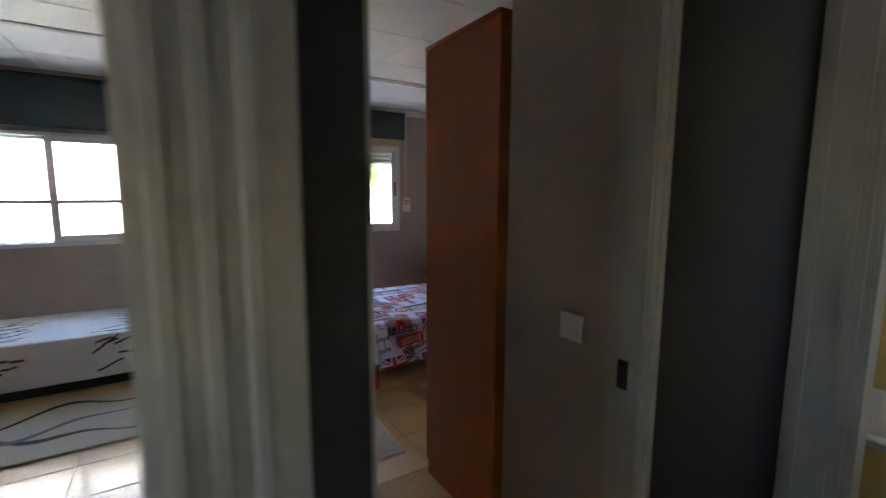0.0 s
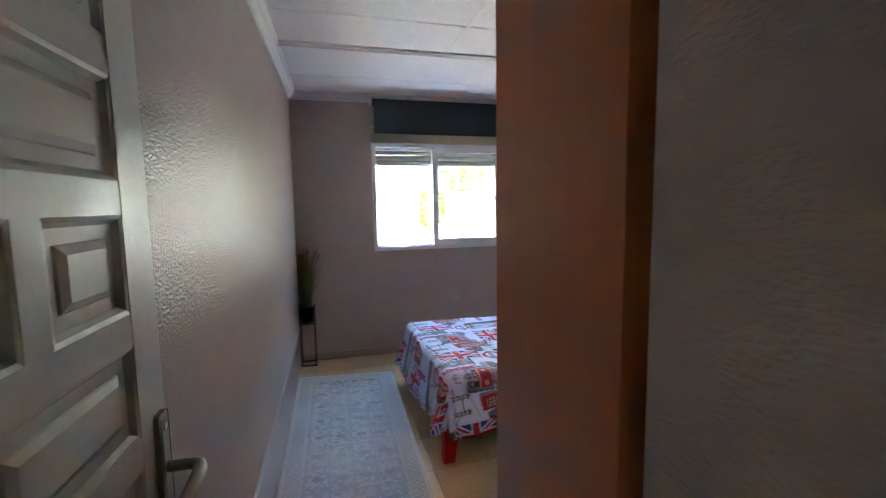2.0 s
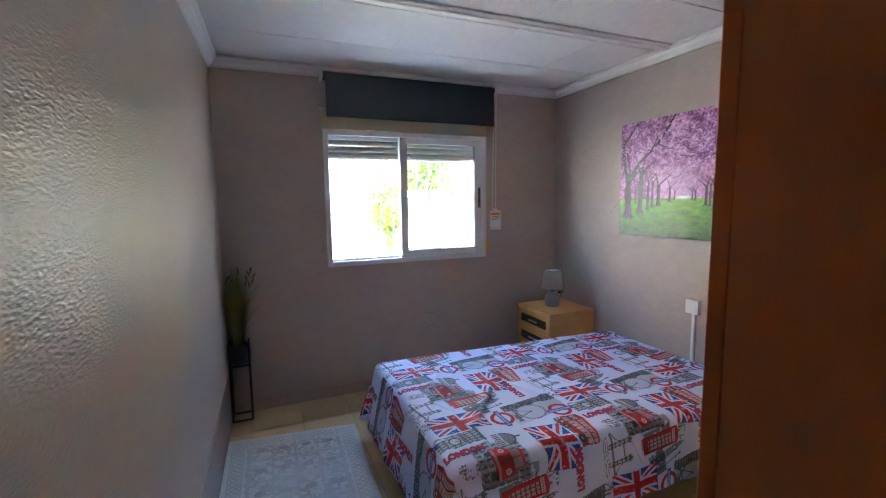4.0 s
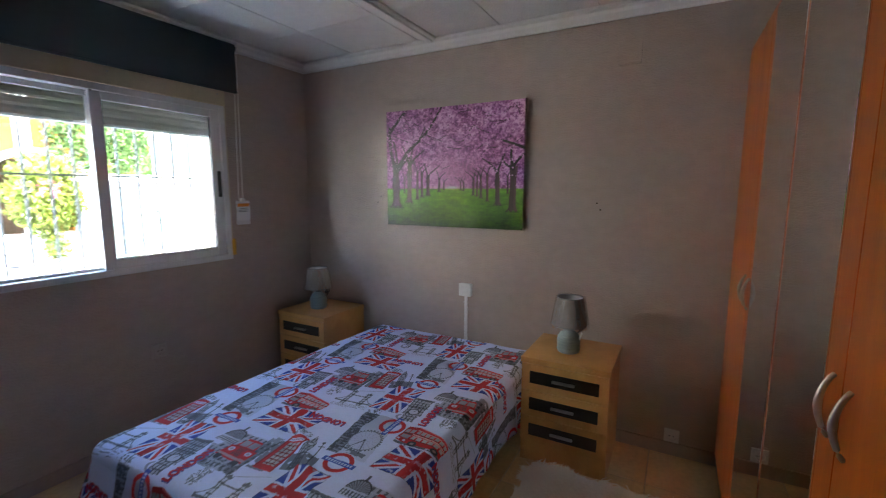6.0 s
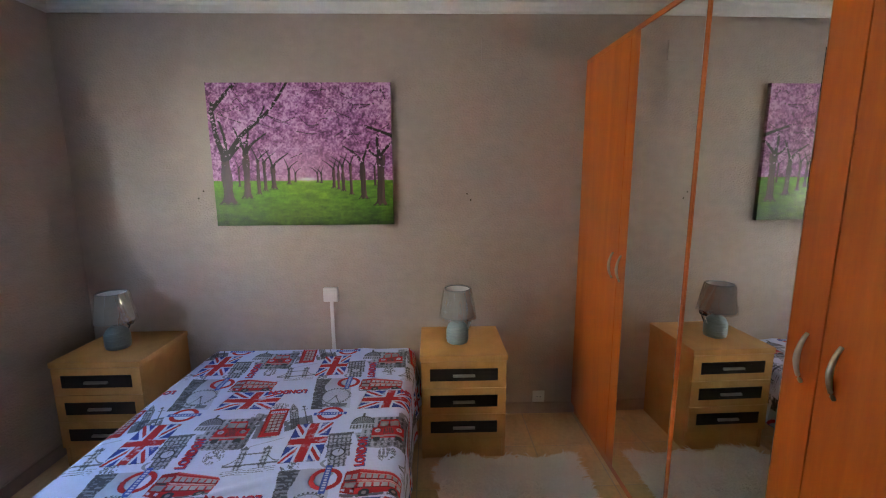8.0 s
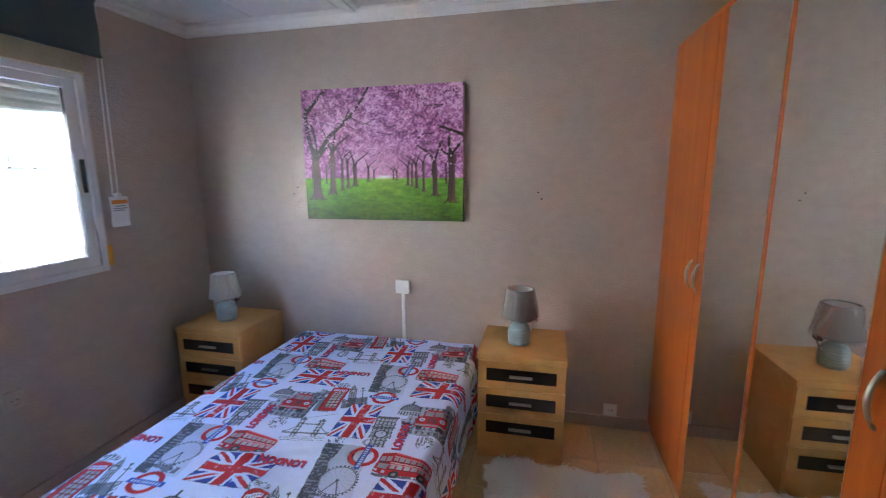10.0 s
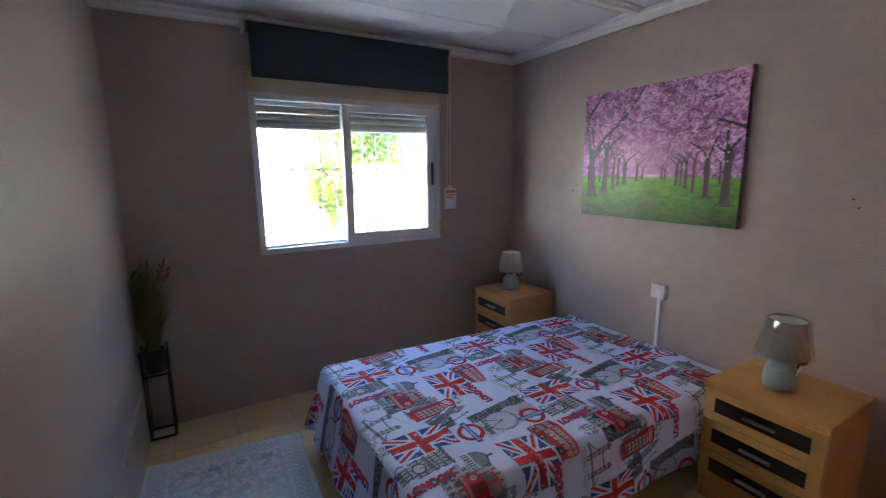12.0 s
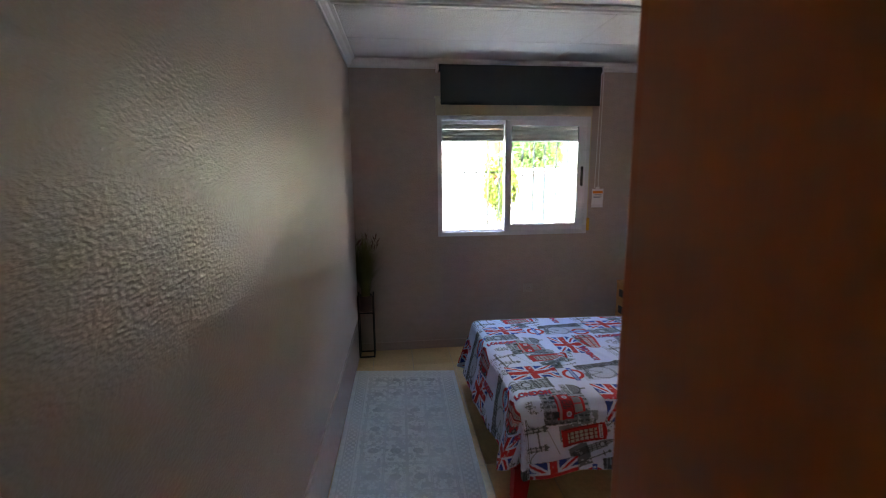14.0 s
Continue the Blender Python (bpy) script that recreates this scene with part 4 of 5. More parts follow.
    depth = np.where((U == 0) | (U == 1) | (V == 0) | (V == 1), XE - 0.001, XE - 0.024)
    depth[1], depth[-2], depth[:, 1], depth[:, -2] = XE - 0.024, XE - 0.024, np.where((U[:, 1] == 0) | (U[:, 1] == 1), XE - 0.001, XE - 0.024), np.where((U[:, 1] == 0) | (U[:, 1] == 1), XE - 0.001, XE - 0.024)
    rim = ((U == 0) | (U == 1) | (V == 0) | (V == 1)).ravel()
    col = np.where(rim[:, None], np.array([0.45, 0.34, 0.29]), col)
    ob = sheet("picture", np.stack([depth, y, z], -1), nu, nv, col, CANVAS)
    ob.data.polygons.foreach_set("use_smooth", np.zeros(len(ob.data.polygons), bool))
    return tagged(ob, "unframed canvas print of pink blossom trees over a green lawn", "picture")


picture()

# ---- bed ----
BX0, BX1, BY0, BY1, BZ = 1.195, 2.97, 2.925, 4.105, 0.471
bed = thing("bed", "low double bed with a dark base and red wooden legs", "bed")
part("base", boxes((BX0 + 0.03, BY0 + 0.03, 0.17, BX1, BY1 - 0.03, 0.27), bevel=0.01), DARKBASE, bed)
part("mattress", boxes((BX0 + 0.015, BY0 + 0.015, 0.27, BX1, BY1 - 0.015, BZ - 0.05), bevel=0.03), MATTRESS, bed)
for x in (BX0 - 0.01, BX1 - 0.12):
    for y in (BY0 + 0.01, BY1 - 0.08):
        bm = bmesh.new()
        prism(bm, [(0, 0), (0.06, 0), (0.085, 0.17), (0.005, 0.17)], "y", 0, 0.06)
        bmesh.ops.transform(bm, matrix=Matrix.Translation((x, y, 0)), verts=bm.verts)
        part("leg", bm, RED, bed, "bright red tapered wooden leg")


def drape(s, t):
    """Where a point of the flat cloth comes to lie on the bed."""
    s, t = np.asarray(s, float), np.asarray(t, float)
    ds = np.clip(BX0 + 0.05 - s, 0, None)
    dl, dr = np.clip(BY0 + 0.05 - t, 0, None), np.clip(t - (BY1 - 0.05), 0, None)
    dt = dl + dr
    side = np.where(dr > 0, 1.0, -1.0)
    h = np.maximum(np.hypot(ds, dt), 1e-9)
    d = np.maximum(ds, dt) + np.where(dr > 0, 0.25, -0.10) * np.minimum(ds, dt)
    safe = h
    r = 0.05
    a = np.clip(d / r, 0, math.pi / 2)
    down = np.clip(d - r * math.pi / 2, 0, None)
    along = np.where(ds > dt, t, s) * 1.0
    fold = (grain(along * 5.5, 0 * along, 31, 2) - 0.5) * 0.10 * np.clip(down / 0.3, 0, 1)
    out = r * np.sin(a) + (0.10 + 0.10 * (ds > dt)) * down + fold
    corner = np.minimum(ds, dt) / safe
    out = out + 0.10 * corner * np.clip(down / 0.3, 0, 1) * np.sin(np.arctan2(dt, ds + 1e-9) * 6)
    z = BZ - r * (1 - np.cos(a)) - down * 0.985
    x = np.clip(s, BX0 + 0.05, None) - out * ds / safe
    y = np.clip(t, BY0 + 0.05, BY1 - 0.05) + side * out * dt / safe
    flat = np.clip(1 - d / 0.1, 0, 1)
    z = z + flat * (0.012 * (grain(s * 3, t * 3, 41, 3) - 0.5) + 0.007 * np.exp(-(((s - t * 0.55 + 0.1) % 0.9 - 0.4) / 0.025) ** 2) * grain(s * 2, t * 2, 43, 2) + 0.016 * np.exp(-((s - 0.75 * (t - 3.1) - 1.36) / 0.03) ** 2 - ((t - 3.35) / 0.22) ** 2) + 0.010 * np.exp(-((s + 0.4 * (t - 3.6) - 1.75) / 0.022) ** 2 - ((t - 3.55) / 0.25) ** 2))
    z = z - 0.030 * np.clip((s - 1.55) / 1.35, 0, 1)
    z = np.maximum(z, 0.03)
    return np.stack([x, y, z], -1)


# the cotton's white is tinted with the blue of the window light
SKYLIT_WHITE, DRED, DBLUE = (np.array(c) for c in ((0.66, 0.72, 0.95), (0.56, 0.012, 0.022), (0.014, 0.05, 0.36)))
AX, AY = 2.28, 3.615     # origin of the print on the bed
LAT = np.array([[0.610, -0.055], [-0.009, 0.697]])   # its two repeats, as columns
INV = np.linalg.inv(LAT)
WORDS = ((0.119, 0.178, math.pi + 0.03), (-0.076, -0.280, math.pi / 2 + 0.06))


def motif_places():
    """Shifts of the repeats."""
    for j in range(-4, 5):
        for i in range(-4, 5):
            yield LAT @ (i, j)


def london_print(s, t):
    R, Q = -(t - AY), s - AX          # right and up, seen from the foot of the bed
    col = np.tile(SKYLIT_WHITE, (len(R), 1))
    speck, fine, soft = grain(R * 60, Q * 60, 51, 3), grain(R * 210, Q * 210, 53, 2), grain(R * 17, Q * 17, 57, 3)
    INK, WASH = np.array([0.035, 0.038, 0.055]), np.array([0.30, 0.32, 0.42])
    PALE = np.array([0.50, 0.54, 0.70])

    def local(cr, cq, turn=0.0, lean=0.0):
        a, b = INV @ np.stack([R - cr, Q - cq])
        r, q = LAT @ np.stack([a - np.round(a), b - np.round(b)])
        c, n = math.cos(turn), math.sin(turn)
        x, y = r * c + q * n, -r * n + q * c
        return x - lean * y, y

    def put(where, color, cover=1.0):
        nonlocal col
        k = (where * cover)[:, None] if not np.isscalar(cover) else where[:, None] * cover
        col = col * (1 - k) + color * k

    def tri(a):
        """Saw wave, 0 at whole numbers and 1 half-way."""
        return 1 - np.abs((a % 1) * 2 - 1)

    def flag(cr, cq, w, h, turn, lean=0.0):
        r, q = local(cr, cq, turn, lean)
        ragged = 0.004 * (speck - 0.5)
        a, b = (r + ragged) / (w / 2), (q + ragged) / (h / 2)
        inside = (np.abs(a) < 1) & (np.abs(b) < 1)
        put(inside, DBLUE * (0.8 + 0.5 * soft[:, None]))
        diag = np.minimum(np.abs(a - b), np.abs(a + b))
        put(inside & (diag < 0.27), SKYLIT_WHITE)
        put(inside & (diag < 0.10), DRED)
        put(inside & ((np.abs(r) < 0.028) | (np.abs(q) < 0.027)), SKYLIT_WHITE)
        put(inside & ((np.abs(r) < 0.018) | (np.abs(q) < 0.017)), DRED)
        worn = np.clip((speck - 0.60) * 7, 0, 1) * np.clip((soft - 0.42) * 4, 0, 1)
        put(inside, SKYLIT_WHITE, 0.75 * worn)
        put(inside & (np.maximum(np.abs(a), np.abs(b)) > 0.955) & (fine > 0.45), INK, 0.6)

    def roundel(cr, cq, turn):
        r, q = local(cr, cq, turn)
        d = np.hypot(r, q)
        put((d < 0.054) & (d > 0.037), DRED)
        bar = (np.abs(r) < 0.068) & (np.abs(q) < 0.0115)
        put(bar, np.array([0.045, 0.10, 0.46]))
        put(bar & (np.abs(r) < 0.058) & (np.abs(q) < 0.0058) & (tri(r * 86) > 0.42), SKYLIT_WHITE, 0.8)

    def bus(cr, cq, turn):
        """A double-decker seen from its front corner."""
        r, q = local(cr, cq, turn)
        u = (r + 0.055) / 0.155
        top, low = 0.062 - 0.024 * np.clip(u, 0, 1), -0.060 + 0.022 * np.clip(u, 0, 1)
        v = (q - low) / (top - low)
        side = (u > 0) & (u < 1) & (v > 0) & (v < 1 - 0.10 * np.clip((u - 0.93) / 0.07, 0, 1))
        put((np.abs(q + 0.064 - 0.020 * np.clip(u, 0, 1)) < 0.007) & (u > -0.28) & (u < 1.02) & (speck > 0.3), INK, 0.85)
        put(side, DRED * (0.82 + 0.3 * speck[:, None]))
        for v0, v1, n in ((0.62, 0.84, 7), (0.26, 0.47, 6)):
            glass = side & (v > v0) & (v < v1) & (tri(u * n) > 0.24) & (u > 0.04) & (u < 0.96)
            put(glass, np.array([0.46, 0.45, 0.50]) * (0.55 + 0.8 * soft[:, None]))
            put(side & (np.abs(v - v0) < 0.025), np.array([0.20, 0.008, 0.012]))
            put(side & (np.abs(v - v1) < 0.02), np.array([0.66, 0.45, 0.48]), 0.7)
        put(side & (np.abs(v - 0.545) < 0.025), np.array([0.72, 0.60, 0.60]), 0.8)
        put(side & (v > 0.94), np.array([0.72, 0.10, 0.12]))
        w = (r + 0.102) / 0.047
        ft, fl = 0.048 + 0.014 * np.clip(w, 0, 1), -0.050 - 0.010 * np.clip(w, 0, 1)
        g = (q - fl) / (ft - fl)
        front = (w > 0) & (w < 1) & (g > 0) & (g < 1)
        put(front, DRED * (0.62 + 0.25 * speck[:, None]))
        put(front & (g > 0.60) & (g < 0.82) & (np.abs(w - 0.5) < 0.42) & (np.abs(w - 0.5) > 0.04), np.array([0.34, 0.33, 0.38]))
        put(front & (g > 0.24) & (g < 0.46) & (np.abs(w - 0.55) < 0.38), np.array([0.30, 0.29, 0.33]))
        put(front & (np.abs(g - 0.53) < 0.035) & (np.abs(w - 0.5) < 0.36), np.array([0.05, 0.04, 0.05]))
        put(front & (np.abs(g - 0.12) < 0.05) & (np.abs(np.abs(w - 0.5) - 0.3) < 0.12), SKYLIT_WHITE, 0.8)
        for wu in (0.20, 0.80):
            d = np.hypot(u - wu, (v - 0.05) * 0.72) * 0.155
            put(d < 0.0175, INK)
            put(d < 0.008, np.array([0.30, 0.26, 0.28]))

    def phone(cr, cq, turn):
        r, q = local(cr, cq, turn)
        put((r > -0.060) & (r < 0.012) & (q > -0.112) & (q < 0.060) & (speck > 0.33 + 4 * np.clip(-r - 0.045, 0, 1)), INK, 0.75)
        body = (np.abs(r) < 0.040) & (q > -0.104) & (q < 0.098 + 0.008 * np.cos(r * 38))
        put(body, DRED * (0.80 + 0.35 * speck[:, None]))
        door = (np.abs(r - 0.004) < 0.026) & (q > -0.076) & (q < 0.060)
        put(door, np.array([0.22, 0.012, 0.018]))
        put(door & (tri((r - 0.004) * 57 + 0.5) > 0.24) & (tri(q * 45) > 0.26), np.array([0.47, 0.42, 0.45]) * (0.5 + 0.8 * soft[:, None]))
        put((np.abs(r) < 0.031) & (np.abs(q - 0.077) < 0.0085), SKYLIT_WHITE, 0.9)
        put((np.abs(r) < 0.026) & (np.abs(q - 0.077) < 0.004) & (tri(r * 105) > 0.5), np.array([0.15, 0.04, 0.05]))
        put((np.abs(np.abs(r) - 0.036) < 0.0022) & (q > -0.10) & (q < 0.092), np.array([0.24, 0.008, 0.012]))

    def spire(cr, cq, turn):
        """Clock tower, a lamp post and a low roofline beside the phone box."""
        r, q = local(cr, cq, turn)
        wide = np.where(q > 0.055, np.clip(0.016 * (0.105 - q) / 0.05, 0, 1), 0.017)
        body = (np.abs(r) < wide) & (q > -0.11) & (q < 0.105)
        put(body, WASH, 0.85)
        put(body & ((tri(r * 95) > 0.66) | (tri(q * 46) > 0.80)) & (fine > 0.3), INK, 0.9)
        put(np.hypot(r, q - 0.038) < 0.011, PALE)
        put(np.abs(np.hypot(r, q - 0.038) - 0.0115) < 0.0018, INK)
        base = (np.abs(r - 0.014) < 0.055) & (q > -0.115) & (q < -0.045 + 0.03 * soft)
        put(base & (speck > 0.34), INK, 0.8)
        r, q = local(cr + 0.052, cq - 0.01, turn + 0.03)
        put((np.abs(r) < 0.0022) & (np.abs(q) < 0.085), INK, 0.9)
        put((np.hypot(r, q - 0.086) < 0.007) | ((np.abs(r) < 0.013) & (np.abs(q - 0.060) < 0.0025)), INK, 0.85)

    def cathedral(cr, cq):
        """Grey street scene with a dome behind a red cab."""
        r, q = local(cr, cq, 0.03)
        rough = 0.012 * (speck - 0.5)
        panel = (r > -0.075 - 0.25 * (q + 0.12) * (q < -0.02)) & (r + rough < 0.114) & (np.abs(q + rough) < 0.122)
        panel &= (r > -0.10 + 0.35 * np.clip(-q - 0.02, 0, 1))
        put(panel & (q < 0.085), WASH * (0.55 + 1.0 * soft[:, None]), 0.85)
        bay, row = tri(r * 42), tri(q * 34)
        put(panel & (q < 0.09) & ((bay > 0.62) & (row > 0.30)) & (fine > 0.28), INK, 0.8)
        put(panel & (q < 0.09) & ((row < 0.12) | (bay < 0.10)), PALE, 0.55)
        put(panel & (r > 0.065) & (speck > 0.36), INK, 0.6)
        x, y = r + 0.078, q - 0.045
        dome = (np.hypot(x, y * 0.85) < 0.043) & (y > 0)
        put(dome, np.array([0.26, 0.28, 0.36]), 0.95)
        put(dome & (tri(np.arctan2(x, y + 0.012) * 5.2) > 0.62), INK, 0.85)
        put((np.abs(np.hypot(x, y * 0.85) - 0.043) < 0.0022) & (y > 0), INK)
        put((np.abs(x) < 0.005) & (y > 0.046) & (y < 0.078), INK, 0.9)
        drum = (np.abs(x) < 0.046) & (y < 0) & (y > -0.040)
        put(drum, PALE, 0.8)
        put(drum & ((tri(x * 80) > 0.55) & (np.abs(y + 0.022) < 0.013) | (tri(y * 75) < 0.16)), INK, 0.85)
        x, y = r - 0.030, q - 0.000
        body = (np.abs(x) < np.where(y > 0.012, 0.048 - 0.25 * (y - 0.012), 0.064)) & (y > -0.062) & (y < 0.066)
        put(body, DRED * (0.78 + 0.4 * speck[:, None]))
        put(body & (y > 0.018) & (y < 0.054) & (np.abs(x) < 0.037) & (np.abs(x) > 0.003), np.array([0.26, 0.25, 0.29]) * (0.6 + 0.9 * soft[:, None]))
        put(body & (np.abs(y + 0.014) < 0.022) & (np.abs(x) < 0.020) & (tri(x * 150) > 0.4), np.array([0.07, 0.04, 0.05]))
        put(body & (np.abs(y - 0.012) < 0.0025), np.array([0.24, 0.01, 0.014]))
        for dx in (-0.042, 0.042):
            put(np.hypot(x - dx, y + 0.010) < 0.012, SKYLIT_WHITE, 0.85)
            put(np.hypot(x - dx, y + 0.010) < 0.007, np.array([0.36, 0.33, 0.36]))
            put((np.abs(x - dx) < 0.013) & (np.abs(y + 0.066) < 0.012), INK)
        put(body & (np.abs(y + 0.047) < 0.006), np.array([0.42, 0.38, 0.40]), 0.8)
        put(panel & (q < -0.075) & (fine > 0.42) & (tri(r * 20 + 3 * soft) > 0.35), INK, 0.55)

    def wheel(cr, cq):
        """River view: grey sky, a dark bank and the big wheel."""
        r, q = local(cr, cq, 0.04, -0.13)
        rough = 0.006 * (speck - 0.5)
        panel = (np.abs(r + rough) < 0.084) & (np.abs(q + rough) < 0.150)
        put(panel, np.array([0.40, 0.43, 0.55]) * (0.85 + 0.35 * soft[:, None]), np.clip(0.62 + 1.6 * (q + 0.02), 0.30, 0.85))
        bank = panel & (r < -0.046 + 0.022 * soft + 0.25 * np.clip(q - 0.05, 0, 1))
        put(bank, WASH * 0.6, 0.85)
        put(bank & ((tri(q * 60) > 0.5) | (speck > 0.52)) & (fine > 0.30), INK, 0.85)
        r, q = local(cr + 0.024, cq - 0.034)
        d, a = np.hypot(r, q * 0.92), np.arctan2(q, r)
        put(d < 0.062, PALE, 0.45)
        put(np.abs(d - 0.060) < 0.0018, INK, 0.75)
        put((np.abs(d - 0.0655) < 0.0030) & (tri(a * 32 / (2 * math.pi)) > 0.5), INK, 0.9)
        put((d < 0.059) & (tri(a * 16 / (2 * math.pi)) > 0.92), np.array([0.2, 0.21, 0.26]), 0.6)
        put(d < 0.006, INK, 0.8)
        legs = (np.abs(np.abs(r) + 0.42 * q) < 0.0026) & (q < 0) & (q > -0.082)
        put(legs, INK, 0.8)
        put((np.abs(r - 0.01) < 0.055) & (np.abs(q + 0.084) < 0.010 + 0.008 * soft) & (speck > 0.40), INK, 0.75)

    def palace(cr, cq):
        """Close view of a clock tower, in pencil."""
        r, q = local(cr, cq, 0.12)
        rough = 0.010 * (speck - 0.5)
        body = (np.abs(r + rough) < 0.042 - 0.010 * (q < -0.05)) & (q + rough > -0.105) & (q + rough < 0.092)
        put(body, WASH * (0.7 + 0.9 * soft[:, None]), 0.85)
        put(body & ((tri(r * 62) > 0.58) | (tri(q * 40) > 0.74)) & (fine > 0.30), INK, 0.85)
        put((np.abs(r) < 0.050) & (np.abs(q - 0.095) < 0.006), INK, 0.85)
        put((np.abs(r) < 0.048) & (np.abs(q - 0.022) < 0.005), INK, 0.7)
        put(np.hypot(r, q + 0.022) < 0.023, PALE)
        put(np.abs(np.hypot(r, q + 0.022) - 0.023) < 0.0026, INK)
        put((np.hypot(r, q + 0.022) < 0.020) & ((np.abs(r - 0.3 * (q + 0.022)) < 0.0016) & (q > -0.022)), INK)
        put((np.abs(r + 0.030 + 0.02 * np.sin(q * 60)) < 0.006) & (q < -0.06) & (q > -0.15), INK, 0.6)

    def bridge(cr, cq):
        """Pen sketch of a bridge with two towers over broken water lines."""
        r, q = local(cr, cq, 0.13)
        wob = 0.004 * (speck - 0.5)
        for dr, tall in ((-0.042, 0.080), (0.040, 0.072)):
            x = r - dr + wob
            shaft = (np.abs(x) < 0.0135) & (q > -0.055) & (q < tall - 0.022)
            put(shaft, PALE, 0.8)
            put(shaft & ((tri(x * 75 + 0.5) < 0.30) | (tri(q * 42) > 0.76)) & (fine > 0.25), INK, 0.85)
            roof = (q >= tall - 0.022) & (q < tall) & (np.abs(x) < 0.012 * (tall - q) / 0.022 + 0.002)
            put(roof, INK, 0.85)
            put((np.abs(np.abs(x) - 0.012) < 0.002) & (q > tall - 0.022) & (q < tall - 0.006), INK, 0.8)
        put((np.abs(q + 0.030 + wob) < 0.0048) & (np.abs(r) < 0.092), INK, 0.8)
        put((np.abs(q - 0.030) < 0.0035) & (np.abs(r) < 0.040), INK, 0.8)
        sag = 0.05 * ((np.abs(r) - 0.092) / 0.05) ** 2 - 0.022
        put((np.abs(q - sag) < 0.0028) & (np.abs(r) > 0.045) & (np.abs(r) < 0.094), INK, 0.8)
        water = (np.abs(r) < 0.088) & (q < -0.050) & (q > -0.082)
        put(water & (tri(q * 95 + 2.5 * soft) > 0.70) & (speck > 0.38), INK, 0.75)
        put((np.abs(q - 0.075 - 0.35 * (r + 0.03)) < 0.0016) & (r > -0.03) & (r < 0.085), INK, 0.6)

    def scribble(cr, cq, w, h):
        """A small crowd in quick pen strokes."""
        r, q = local(cr, cq, 0.1)
        inside = ((r / (w / 2)) ** 2 + (q / (h / 2)) ** 2) < 0.6 + 0.9 * soft
        put(inside & (np.abs(speck - 0.50) < 0.055), INK, 0.85)
        put(inside & (speck > 0.60) & (tri(r * 70) > 0.4), INK, 0.75)

    bridge(0.155, -0.318)
    scribble(0.012, -0.300, 0.065, 0.085)
    scribble(0.245, 0.325, 0.06, 0.07)
    scribble(0.115, 0.045, 0.10, 0.05)
    wheel(-0.283, 0.172)
    cathedral(-0.022, -0.140)
    spire(0.212, -0.030, 0.34)
    palace(-0.163, -0.262)
    phone(0.148, -0.078, 0.12)
    flag(-0.016, 0.103, 0.238, 0.160, 0.03, 0.14)
    flag(-0.289, -0.212, 0.248, 0.142, math.pi / 2 + 0.01, -0.07)
    bus(-0.065, 0.252, -0.05)
    roundel(-0.226, 0.272, math.pi / 2 + 0.02)
    roundel(-0.249, -0.016, 0.02)
    return col * (0.95 + 0.10 * fine)[:, None]


def bedspread():
    over = 0.295
    s = np.arange(BX0 - over, BX1 + 0.004, 0.0024)
    t = np.arange(BY0 - over, BY1 + over, 0.0024)
    S, T = np.meshgrid(s, t, indexing="ij")
    ob = sheet("bedspread", drape(S, T), len(s), len(t), london_print(S.ravel(), T.ravel()), CLOTH)
    tagged(ob, "white cotton bedspread printed with flags, buses and sketches", "bedspread")
    # red words with a blue shadow, set in the print
    font = bpy.data.curves.new("word", "FONT")
    font.body, font.size, font.align_x, font.align_y = "LONDON", 0.052, "CENTER", "CENTER"
    font.offset = 0.0026
    tmp = new("word", font)
    me = tmp.to_mesh(depsgraph=bpy.context.evaluated_depsgraph_get())
    vs = np.array([v.co[:2] for v in me.vertices])
    fs = [tuple(p.vertices) for p in me.polygons]
    tmp.to_mesh_clear()
    bpy.data.objects.remove(tmp)
    vs *= (0.172 / np.ptp(vs[:, 0]), 0.036 / np.ptp(vs[:, 1]))
    for name, mat, lift, shift in (("lettering_shadow", PRINTBLUE, 0.0012, 0.0035), ("lettering", PRINTRED, 0.0024, 0.0)):
        for cr, cq in motif_places():
            for dr, dq, turn in WORDS:
                c, n = math.cos(turn), math.sin(turn)
                r = cr + dr + vs[:, 0] * c - vs[:, 1] * n + shift
                q = cq + dq + vs[:, 0] * n + vs[:, 1] * c - shift
                ss, tt = AX + q, AY - r
                if ss.min() < BX0 - over + 0.01 or ss.max() > BX1 or tt.min() < BY0 - over + 0.01 or tt.max() > BY1 + over - 0.01:
                    continue
                p, e = drape(ss, tt), 0.004
                n1, n2 = drape(ss + e, tt) - p, drape(ss, tt + e) - p
                nn = np.cross(n1, n2)
                nn /= np.linalg.norm(nn, axis=1, keepdims=True) + 1e-12
                me2 = bpy.data.meshes.new(name)
                me2.from_pydata([tuple(v) for v in p + nn * lift], [], fs)
                me2.materials.append(mat)
                child = new(name, me2)
                child.parent = ob
    return ob


bedspread()

